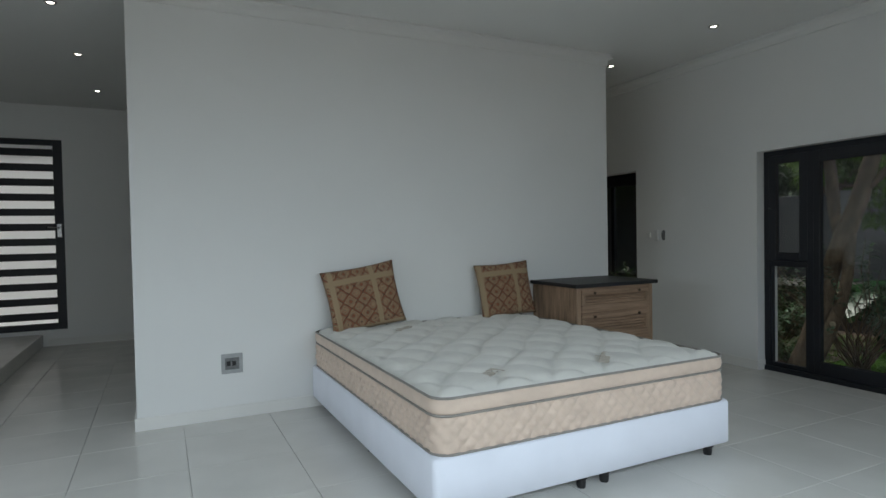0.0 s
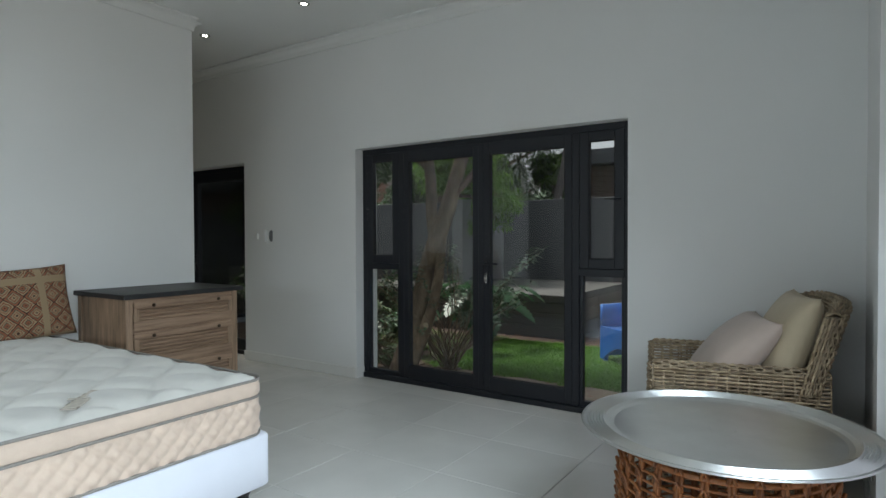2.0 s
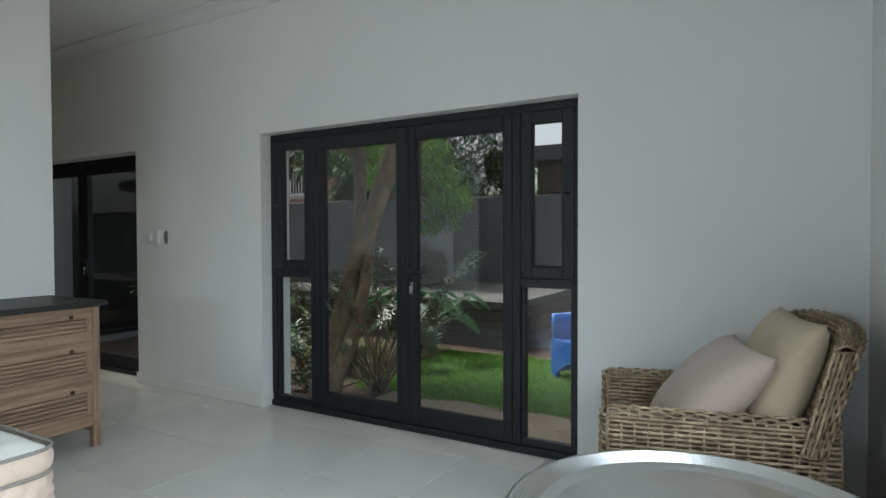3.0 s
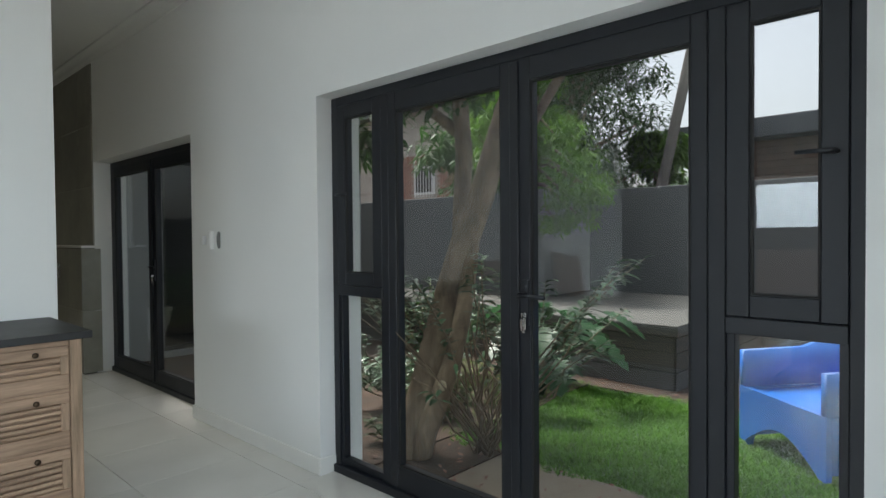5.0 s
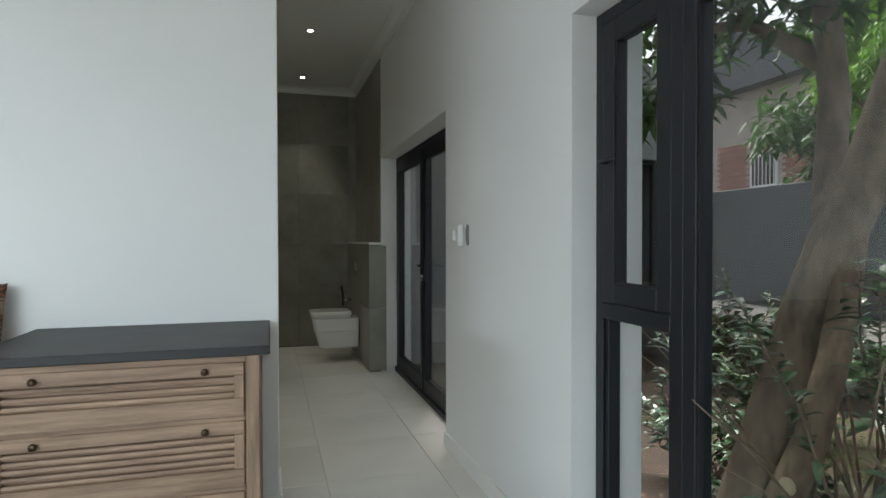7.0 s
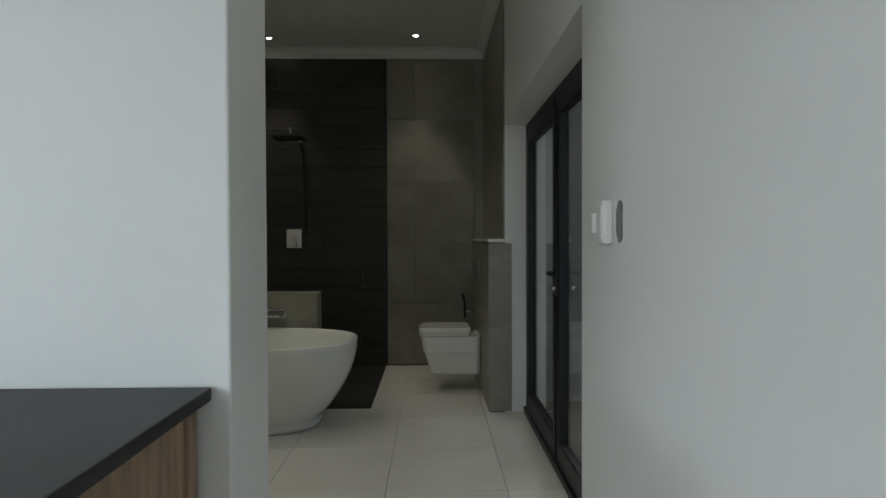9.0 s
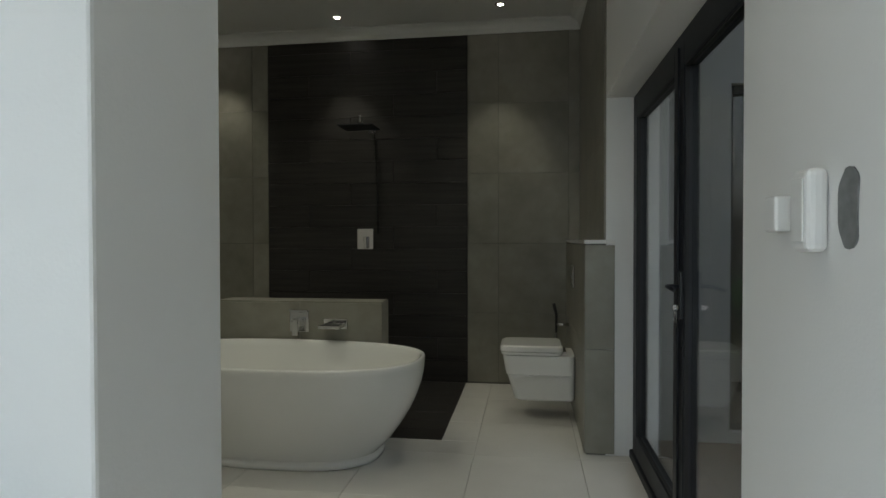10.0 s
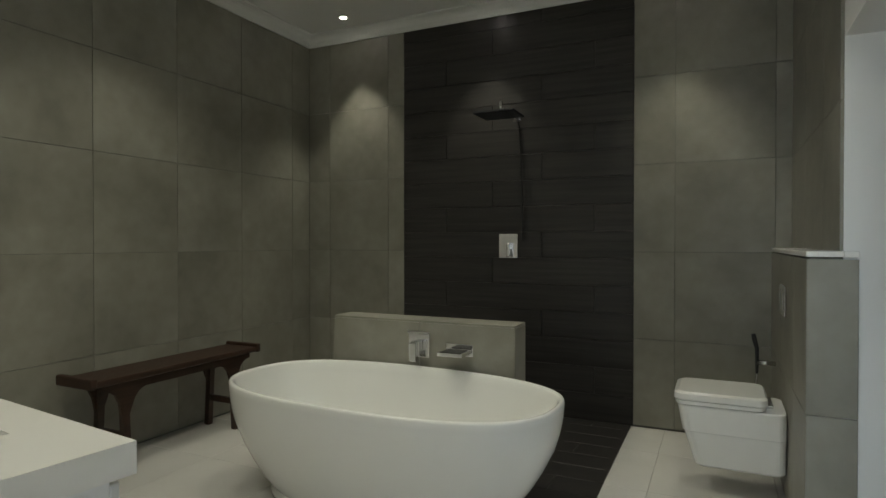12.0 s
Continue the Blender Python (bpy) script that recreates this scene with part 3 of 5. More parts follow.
def ring_strip(z0, z1, bulge, quilt):
    """Side band with sewn diamonds pressed into it."""
    b = bmesh.new()
    dense = []
    for i in range(len(outl)):
        p, q = Vector((*outl[i], 0)), Vector((*outl[(i + 1) % len(outl)], 0))
        k = max(1, int((q - p).length / 0.009))
        dense += [p.lerp(q, j / k) for j in range(k)]
    n, rows = len(dense), 21
    rings = []
    for r in range(rows):
        f = r / (rows - 1)
        ring, s = [], 0.0
        for i, p in enumerate(dense):
            tangent = (dense[(i + 1) % n] - dense[i - 1]).normalized()
            s += (p - dense[i - 1]).length
            nrm = Vector((tangent.y, -tangent.x, 0))
            z = z0 + f * (z1 - z0)
            u, v = (s + z) / 0.08, (s - z) / 0.08
            cut = (abs(math.sin(math.pi * u)) * abs(math.sin(math.pi * v))) ** 0.5 if quilt else 0.5
            ring.append(b.verts.new(p + nrm * (bulge * math.sin(math.pi * f) ** 0.6 + quilt * (cut - 0.6)) + Vector((0, 0, z))))
        rings.append(ring)
    for a, c in zip(rings, rings[1:]):
        for i in range(n):
            b.faces.new((a[i], a[(i + 1) % n], c[(i + 1) % n], c[i]))
    return b


part("side_panel", ring_strip(0.004, 0.185, 0.008, 0.02), "mattress_side_fabric", mt, "peach quilted side panel", True)
part("pillow_top_side", ring_strip(0.193, 0.268, 0.012, 0.003), "mattress_side_fabric", mt, "peach pillow-top edge", True)
for z in (0.006, 0.189, 0.272):
    part("piping", tube([(x * 1.004, y * 1.004, z) for x, y in outl], 0.0065, 8, closed=True), "grey_piping", mt, "grey piping", True)
# quilted top: puffed waves cut by sewn lines
b = bmesh.new()
nx, ny = 110, 130
grid = []
for j in range(ny + 1):
    row = []
    for i in range(nx + 1):
        x, y = (i / nx - 0.5) * (BW - 0.02), (j / ny - 0.5) * (BD - 0.02)
        ex, ey = BW / 2 - 0.01 - abs(x), BD / 2 - 0.01 - abs(y)
        if ex < 0.08 and ey < 0.08:
            q = Vector((0.08 - ex, 0.08 - ey))
            if q.length > 0.08:
                q = q.normalized() * 0.08
                x = math.copysign(BW / 2 - 0.01 - 0.08 + q.x, x)
                y = math.copysign(BD / 2 - 0.01 - 0.08 + q.y, y)
        edge = min(1, min(ex, ey) / 0.07)
        u, v = (x + 0.9 * y + 0.03 * math.sin(y * 9)) / 0.34, (x - 0.9 * y + 0.03 * math.sin(y * 9 + 2)) / 0.34
        puff = min(1.0, 1.3 * (abs(math.sin(math.pi * u)) * abs(math.sin(math.pi * v))) ** 0.55)
        z = 0.262 + 0.012 * max(0, edge) ** 0.5 + 0.03 * max(0, edge) * puff + 0.004 * noise.noise((x * 5, y * 5, 1))
        row.append(b.verts.new((x, y, z)))
    grid.append(row)
for j in range(ny):
    for i in range(nx):
        b.faces.new((grid[j][i], grid[j][i + 1], grid[j + 1][i + 1], grid[j + 1][i]))
part("quilted_top", b, "mattress_top_fabric", mt, "cream quilted fabric top", True)
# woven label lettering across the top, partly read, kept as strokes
glyphs = ("u", "m", "m", "b", "e", "y")
for cx, cy, n0 in ((-0.66, -1.06, 0), (0.16, -1.03, 0), (-0.42, 0.62, 1)):
    b = bmesh.new()
    for i, g in enumerate(glyphs[n0:]):
        a = radians(44)
        ox, oy = cx + 0.052 * i * math.cos(a), cy + 0.052 * i * math.sin(a)
        strokes = {"u": ((0, 5, 0, 0), (0, 0, 3, 0), (3, 0, 3, 5)), "m": ((0, 0, 0, 5), (0, 5, 4, 5), (2, 5, 2, 0), (4, 5, 4, 0)), "b": ((0, 8, 0, 0), (0, 0, 3, 0), (3, 0, 3, 5), (3, 5, 0, 5)),
                   "e": ((3, 0, 0, 0), (0, 0, 0, 5), (0, 5, 3, 5), (3, 5, 3, 2.5), (3, 2.5, 0, 2.5)), "y": ((0, 5, 1.5, 1), (3, 5, 0, -3))}[g]
        for u0, v0, u1, v1 in strokes:
            pts = []
            for u, v in ((u0, v0), (u1, v1)):
                u, v = u * 0.0095, v * 0.0115
                pts.append((ox + u * math.cos(a) - v * math.sin(a), oy + u * math.sin(a) + v * math.cos(a), 0.2985))
            tube(pts, 0.0042, 6, b, flat=0.5)
    part("woven_lettering", b, "label_print", mt, "grey-brown woven lettering")


def pillow(name, w, h, t, material, at, rot, label, group="", pinch=0.06):
    b = bmesh.new()
    n = 22
    for s in (1, -1):
        rows = []
        for j in range(n + 1):
            row = []
            for i in range(n + 1):
                u, v = i / n * 2 - 1, j / n * 2 - 1
                f = max(0.0, (1 - u * u) * (1 - v * v)) ** 0.42
                sx, sz = 1 - pinch * (1 - v * v) * abs(u) ** 3, 1 - pinch * (1 - u * u) * abs(v) ** 3
                d = s * t / 2 * f + 0.008 * noise.noise((u * 2.2, v * 2.2, s + w)) * f
                row.append(b.verts.new((u * w / 2 * sx, d, v * h / 2 * sz)))
            rows.append(row)
        for j in range(n):
            for i in range(n):
                q = (rows[j][i], rows[j][i + 1], rows[j + 1][i + 1], rows[j + 1][i])
                b.faces.new(q if s < 0 else q[::-1])
    bmesh.ops.remove_doubles(b, verts=b.verts[:], dist=0.0005)
    ob = part(name, b, material, None, smooth=True)
    ob.matrix_world = pose(*at, *rot)
    return tagged(ob, label, "cushion", group)


pillow("cushion", 0.63, 0.53, 0.14, "kilim", (-3.74, 0.80, 0.885), (-14, -8, 0), "square rust and ochre kilim-patterned cushion leaning on the wall", "kilim cushions")
pillow("cushion", 0.58, 0.5, 0.13, "kilim", (-2.37, 0.82, 0.872), (-13, -3, 0), "square brown kilim-patterned cushion leaning upright on the wall", "kilim cushions")

# ---- chest of drawers ----
CX0, CX1, CY0, CY1 = -1.985, -1.10, 0.27, 0.935
ch = thing("chest_of_drawers", (0, 0, 0), label="washed-oak chest with louvred drawers and a dark slate top", category="chest of drawers")
part("top", box(CX0 - 0.03, CX1 + 0.035, CY0 - 0.035, CY1, 0.898, 0.931, 0.004), "slate_top", ch, "dark slate top slab")
for x0 in (CX0, CX1 - 0.05):
    for y0 in (CY0, CY1 - 0.05):
        part("post", box(x0, x0 + 0.05, y0, y0 + 0.05, 0.0, 0.898, 0.004, 1), "washed_oak_up", ch)
for x in (CX0 + 0.012, CX1 - 0.03):
    part("side_panel", box(x, x + 0.018, CY0 + 0.05, CY1 - 0.05, 0.09, 0.898, 0.002, 1), "washed_oak_up", ch)
part("back_panel", box(CX0 + 0.05, CX1 - 0.05, CY1 - 0.03, CY1 - 0.012, 0.09, 0.898), "washed_oak", ch)
zs = [(0.678, 0.872), (0.425, 0.662), (0.165, 0.41)]
for z in (0.877, 0.67, 0.4175, 0.15):
    part("cross_rail", box(CX0 + 0.05, CX1 - 0.05, CY0 + 0.004, CY0 + 0.04, z - 0.01, min(0.898, z + 0.021), 0.002, 1), "washed_oak", ch)
for z0, z1 in zs:
    dr = thing("drawer")
    dr.parent = ch
    x0, x1 = CX0 + 0.054, CX1 - 0.054
    fw, ft, fb = 0.034, 0.046, 0.066
    yf = CY0 - 0.008
    part("front_rail", box(x0, x1, yf, yf + 0.024, z1 - ft, z1, 0.003, 1), "washed_oak", dr)
    part("front_rail", box(x0, x1, yf, yf + 0.024, z0, z0 + fb, 0.003, 1), "washed_oak", dr)
    part("front_stile", box(x0, x0 + fw, yf, yf + 0.024, z0 + fb, z1 - ft, 0.003, 1), "washed_oak_up", dr)
    part("front_stile", box(x1 - fw, x1, yf, yf + 0.024, z0 + fb, z1 - ft, 0.003, 1), "washed_oak_up", dr)
    part("box_front", box(x0 + 0.01, x1 - 0.01, yf + 0.034, yf + 0.042, z0 + 0.01, z1 - 0.01), "washed_oak", dr)
    k = max(2, round((z1 - z0 - ft - fb) / 0.026))
    ph = (z1 - z0 - ft - fb) / k
    for i in range(k):
        zz = z0 + fb + ph * i
        part("louvre", prism([(yf + 0.008, zz + 0.002), (yf + 0.005, zz + ph * 0.35), (yf + 0.009, zz + ph * 0.68), (yf + 0.024, zz + ph * 0.74), (yf + 0.024, zz + 0.002)], "x", x0 + fw, x1 - fw), "washed_oak", dr)
    for x in (x0 + 0.13, x1 - 0.13):
        kn = lathe([(0.005, 0), (0.006, 0.008), (0.012, 0.012), (0.0125, 0.02), (0.008, 0.024)], 14)
        bmesh.ops.rotate(kn, verts=kn.verts[:], matrix=Matrix.Rotation(math.pi / 2, 3, "X"))
        bmesh.ops.translate(kn, verts=kn.verts[:], vec=(x, yf, z1 - 0.026))
        part("knob", kn, "bronze_knob", dr, "dark bronze knob", True)

# ---- wall fittings ----
sk = thing("wall_socket", (-4.76, YB, 0.427), label="pale grey plate with a double power socket", category="power socket")
part("plate", box(-0.078, 0.078, -0.009, -0.0005, -0.076, 0.076, 0.004), "pale_plate", sk)
part("insert", box(-0.052, 0.052, -0.013, -0.009, -0.045, 0.045, 0.002), "grey_plastic", sk, "grey insert")
for x in (-0.028, 0.012):
    part("socket_hole", box(x - 0.012, x + 0.016, -0.0145, -0.013, -0.016, 0.02, 0.001, 1), "black_plastic", sk)
th = thing("control_panel", (0, 1.26, 1.333), label="white wall control beside a rough dark patch", category="wall control")
part("body", box(-0.034, -0.0005, -0.03, 0.03, -0.066, 0.066, 0.012, 3), "white_plastic", th)
part("face", box(-0.037, -0.034, -0.02, 0.02, -0.05, 0.05, 0.0012, 1), "white_plastic", th)
o = [((0.026 + 0.004 * math.sin(3.1 * a + 1)) * math.copysign(abs(math.cos(a)) ** 0.6, math.cos(a)) - 0.085, 0.058 * math.copysign(abs(math.sin(a)) ** 0.7, math.sin(a)) + 0.002 * math.sin(5 * a)) for a in [k * math.tau / 28 for k in range(28)]]
part("dark_patch", prism(o, "x", -0.003, -0.0005), "grey_plastic", th, "rough dark unpainted patch")
part("switch", box(-0.03, -0.0005, 0.1, 0.15, -0.032, 0.032, 0.005), "white_plastic", th, "small white switch")

# ---- bathroom ----
CE = G2[1] - 0.012   # tiled end of the cistern wall
cw = structure("cistern_wall", box(-0.113, -0.0005, G2[1], YN - 0.001, 0.0, 1.262), "tile_grout", "low tiled wall that hides the cistern", "low wall")
part("cap", box(-0.127, -0.0005, CE - 0.004, YN - 0.012, 1.2625, 1.285, 0.003), "white_stone", cw, "pale stone cap")
part("cap", box(0, 0.05, CE - 0.004, G2[1] - 0.0005, 1.2625, 1.285, 0.002), "white_stone", cw, "pale stone cap")
half = structure("half_wall", box(-2.638, -1.462, 4.182, 4.352, 0.004, 0.848), "tile_grout", "low tiled wall behind the bath with its taps", "low wall")

# free-standing bath
tub = thing("bathtub", (-1.975, 3.67, 0.004), -2.5, "white free-standing oval bathtub with a flared rim", "bathtub")


def oval(a, c, z, n=72, p=2.6):
    out = []
    for i in range(n):
        t = i * math.tau / n
        cs, sn = math.cos(t), math.sin(t)
        out.append(Vector((a * math.copysign(abs(cs) ** (2 / p), cs), c * math.copysign(abs(sn) ** (2 / p), sn), z)))
    return out


def skin(levels, close_last=True):
    b = bmesh.new()
    rings = [[b.verts.new(v) for v in oval(a, c, z)] for a, c, z in levels]
    n = len(rings[0])
    for r, q in zip(rings, rings[1:]):
        for i in range(n):
            b.faces.new((r[i], r[(i + 1) % n], q[(i + 1) % n], q[i]))
    b.faces.new(rings[0][::-1])
    b.faces.new(rings[-1])
    return b


TA, TB = 0.905, 0.48
out_l = [(0.63, 0.325, 0.0), (0.655, 0.345, 0.004), (0.658, 0.348, 0.03), (0.642, 0.332, 0.045), (0.655, 0.34, 0.055)]
for f in (0.15, 0.3, 0.45, 0.6, 0.75, 0.88, 0.96):
    out_l.append((0.655 + (TA - 0.655) * math.sin(f * math.pi / 2) ** 0.85, 0.34 + (TB - 0.34) * math.sin(f * math.pi / 2) ** 0.85, 0.055 + f * 0.52))
rim = [(TA, TB, 0.582), (TA - 0.004, TB - 0.004, 0.59), (TA - 0.012, TB - 0.012, 0.593), (TA - 0.022, TB - 0.022, 0.59), (TA - 0.03, TB - 0.03, 0.575)]
inn = [(TA - 0.04, TB - 0.04, 0.54), (TA - 0.09, TB - 0.075, 0.4), (TA - 0.17, TB - 0.12, 0.25), (TA - 0.26, TB - 0.17, 0.15), (TA - 0.36, TB - 0.24, 0.11), (0.2, 0.1, 0.105)]
part("shell", skin(out_l + rim + inn), "white_ceramic", tub, "glossy white shell", True)
part("waste", lathe([(0.03, 0.105), (0.03, 0.11), (0.022, 0.113)], 20), "chrome", tub, "chrome waste", True)

# bath taps on the low wall
tap = thing("bath_mixer", (-2.04, 4.17, 0.715), label="square chrome bath mixer on the low tiled wall", category="tap")
part("plate", box(-0.07, 0.07, -0.012, -0.0005, -0.07, 0.085, 0.004), "chrome", tap)
part("body", box(-0.028, 0.028, -0.06, -0.012, -0.03, 0.03, 0.006), "chrome", tap)
b = box(-0.022, 0.022, -0.095, -0.058, -0.085, 0.025, 0.006)
part("lever", b, "chrome", tap)
part("top_edge", box(-0.068, 0.068, -0.03, -0.012, 0.068, 0.085, 0.004), "chrome", tap)
sp = thing("bath_spout", (-1.78, 4.17, 0.7), label="flat chrome waterfall spout on the low tiled wall", category="tap")
part("plate", box(-0.085, 0.085, -0.01, -0.0005, -0.03, 0.04, 0.004), "chrome", sp)
part("spout", box(-0.075, 0.075, -0.15, -0.01, -0.012, 0.01, 0.004), "chrome", sp)
part("slot", box(-0.06, 0.06, -0.14, -0.03, 0.0102, 0.0125, 0.0005, 1), "black_plastic", sp, "dark open channel")

# shower
sh = thing("overhead_shower", (-1.86, YN, 2.29), label="square overhead shower on a chrome wall arm", category="shower")
part("wall_plate", box(-0.03, 0.03, -0.012, -0.0005, -0.03, 0.03, 0.003), "chrome", sh)
part("arm", tube([(0, -0.01, 0), (-0.02, -0.12, 0.01), (-0.02, -0.34, 0.01)], 0.011, 10), "chrome", sh, smooth=True)
part("joint", tube([(-0.02, -0.33, -0.03), (-0.02, -0.33, 0.06)], 0.014, 10), "chrome", sh, smooth=True)
part("head", box(-0.18, 0.12, -0.47, -0.2, -0.045, -0.03, 0.004), "black_aluminium", sh, "flat dark square head")
hose = [(0.015, -0.03, -0.02)] + [(0.02 + 0.03 * f + 0.012 * math.sin(f * 3), -0.025 - 0.012 * math.sin(f * math.pi), -0.02 - 0.93 * f) for f in (0.1, 0.25, 0.4, 0.55, 0.7, 0.85, 1.0)]
part("hose", tube(hose, 0.006, 8), "black_plastic", sh, "thin dark hose", True)
mx = thing("shower_mixer", (-1.93, YN, 1.295), label="square chrome shower mixer on dark tiles", category="shower mixer")
part("plate", box(-0.077, 0.077, -0.01, -0.0005, -0.095, 0.095, 0.003), "chrome", mx)
part("knob", box(-0.005, 0.03, -0.05, -0.01, -0.03, 0.025, 0.005), "chrome", mx)
part("lever", box(0.002, 0.026, -0.062, -0.045, -0.085, 0.02, 0.004), "chrome", mx)

# wall-hung toilet
wc = thing("toilet", (-0.128, 4.58, 0.004), label="white wall-hung toilet with a closed lid", category="toilet")
wc.scale = (0.945, 1.0, 1.22)


def block(levels):
    """Rounded box through levels of (x0, x1, half width, z)."""
    b = bmesh.new()
    rings = []
    for x0, x1, hw, z in levels:
        cx = (x0 + x1) / 2
        rings.append([b.verts.new((cx + x, y, z)) for x, y in rounded_rect(x1 - x0, 2 * hw, 0.05, 5)])
    n = len(rings[0])
    for r, q in zip(rings, rings[1:]):
        for i in range(n):
            b.faces.new((r[i], r[(i + 1) % n], q[(i + 1) % n], q[i]))
    b.faces.new(rings[0][::-1])
    b.faces.new(rings[-1])
    return b


part("pan", block([(-0.43, -0.004, 0.13, 0.115), (-0.45, 0, 0.145, 0.125), (-0.5, 0, 0.17, 0.26), (-0.502, 0, 0.172, 0.268), (-0.512, 0, 0.178, 0.272), (-0.535, 0, 0.182, 0.375), (-0.53, -0.004, 0.178, 0.382)]), "white_ceramic", wc, smooth=False)
part("seat", block([(-0.545, -0.1, 0.186, 0.386), (-0.548, -0.098, 0.188, 0.392), (-0.548, -0.098, 0.188, 0.402)]), "white_ceramic", wc)
part("lid", block([(-0.552, -0.09, 0.19, 0.405), (-0.556, -0.088, 0.193, 0.41), (-0.553, -0.09, 0.19, 0.432), (-0.53, -0.1, 0.175, 0.44)]), "white_ceramic", wc)
part("hinge", box(-0.095, -0.06, -0.1, 0.1, 0.383, 0.4, 0.004), "chrome", wc)
bs = thing("bidet_spray", (-0.128, 5.08, 0.6), label="chrome hand spray on a holder beside the toilet", category="bidet spray")
part("holder", tube([(-0.002, 0, 0), (-0.1, 0, 0)], 0.014, 12), "chrome", bs, smooth=True)
part("head", tube([(-0.1, 0, -0.06), (-0.1, 0, 0.08), (-0.115, 0, 0.14), (-0.12, 0, 0.17)], [0.009, 0.011, 0.014, 0.012], 10), "black_plastic", bs, "dark spray head", True)
part("hose", tube([(-0.1, 0, -0.06), (-0.11, -0.01, -0.2), (-0.1, -0.02, -0.35), (-0.05, 0, -0.42), (-0.002, 0, -0.4)], 0.006, 8), "chrome", bs, smooth=True)
fp = thing("flush_plate", (-0.128, 4.63, 1.02), label="flat flush plate on the cistern wall", category="flush plate")
part("plate", box(-0.01, -0.0005, -0.12, 0.12, -0.08, 0.08, 0.003), "chrome", fp)
for y in (-0.055, 0.055):
    part("button", box(-0.016, -0.01, y - 0.045, y + 0.045, -0.05, 0.05, 0.003), "chrome", fp)

# vanity
va = thing("vanity", (-2.375, 1.345, 0.0), -6.5, label="white vanity with a thick stone top and sunk basin", category="vanity")
VX0, VX1, VD = -0.75, 0.75, 0.68
b = bmesh.new()
box(VX0, VX1, 0.0, 0.13, 0.83, 0.9, bm=b)
box(VX0, VX1, 0.56, VD, 0.83, 0.9, bm=b)
box(VX0, VX0 + 0.2, 0.13, 0.56, 0.83, 0.9, bm=b)
box(VX1 - 0.28, VX1, 0.13, 0.56, 0.83, 0.9, bm=b)
part("stone_top", b, "white_stone", va, "thick white stone top")
b = bmesh.new()
prof = [(0.13, 0.896), (0.16, 0.845), (0.53, 0.845), (0.56, 0.896), (0.56, 0.83), (0.13, 0.83)]
prism(prof, "x", VX0 + 0.2, VX1 - 0.28, b)
part("basin", b, "white_ceramic", va, "shallow sunk basin")
part("carcass", box(VX0 + 0.02, VX1 - 0.02, 0.002, VD - 0.045, 0.12, 0.83, 0.002, 1), "white_gloss_board", va)
for i in range(2):
    x0 = VX0 + 0.022 + i * 0.73
    dr = part("drawer_front", box(x0, x0 + 0.724, VD - 0.044, VD - 0.022, 0.14, 0.815, 0.004), "white_gloss_board", va)
part("plinth", box(VX0 + 0.06, VX1 - 0.06, 0.01, VD - 0.12, 0.004, 0.12), "white_gloss_board", va)

# carved bench
be = thing("bench", (-3.66, 3.79, 0.0), label="long dark carved wooden bench by the tiled wall", category="bench")
BL, SH2 = 0.63, 0.555
part("seat", box(-0.15, 0.15, -BL, BL, SH2 - 0.035, SH2, 0.008), "dark_teak", be, "plank seat with upturned ends")
for y in (-BL, BL):
    part("end_lip", box(-0.155, 0.155, y - 0.02, y + 0.02, SH2 - 0.04, SH2 + 0.02, 0.009), "dark_teak", be)
for y in (-0.42, 0.42):
    for x in (-0.1, 0.1):
        s = math.copysign(0.03, x)
        part("leg", tube([(x + s, y, 0.004), (x, y, SH2 - 0.035)], 0.028, 4), "dark_teak", be)
    part("stretcher", box(-0.1, 0.1, y - 0.014, y + 0.014, 0.18, 0.22, 0.004), "dark_teak", be)
for x in (-0.115, 0.115):
    o = [(-0.7, SH2 - 0.035), (-0.7, SH2 - 0.07)]
    o += [(-0.66 + 0.1 * math.sin(a), SH2 - 0.2 + 0.12 * math.cos(a)) for a in (0.2, 0.7, 1.2)]
    o += [(-0.55, SH2 - 0.23), (-0.49, SH2 - 0.23)]
    o += [(-0.47 + 0.13 * (1 - math.cos(a)), SH2 - 0.21 + 0.125 * math.sin(a)) for a in (0.2, 0.6, 1.0, 1.4)]
    o = [(y * 0.81, z) for y, z in o]
    apron = o + [(-y, z) for y, z in reversed(o)]
    part("apron", prism(apron, "x", x - 0.01, x + 0.01), "dark_teak", be, "curved carved apron")

# ---- armchair ----
ac = thing("armchair", (-0.51, -3.24, 0.0), 14.0, "woven rattan armchair with a cream seat and back cushion", "armchair")


def weave(fn, nu, nv, r=0.0065, phase=0):
    """Wicker over fn(u, v): upright stakes and strands that go over and under them. Returns (strands, stakes)."""
    st, sk2 = bmesh.new(), bmesh.new()

    def normal(u, v):
        p = fn(u, v)
        a, c = fn(min(1, u + 0.01), v) - fn(max(0, u - 0.01), v), fn(u, min(1, v + 0.01)) - fn(u, max(0, v - 0.01))
        n = a.cross(c)
        return n.normalized() if n.length > 1e-9 else Vector((0, 0, 1))
    for j in range(nv):
        v = (j + 0.5) / nv
        pts = []
        for i in range(2 * nu + 1):
            u = i / (2 * nu)
            over = math.sin(math.pi * (u * nu + j))
            pts.append(fn(u, v) + normal(u, v) * (r * 0.95 * over))
        tube(pts, r, 5, st)
    for i in range(nu + 1):
        u = i / nu
        tube([fn(u, k / 6) for k in range(7)], r * 0.8, 5, sk2)
    return st, sk2


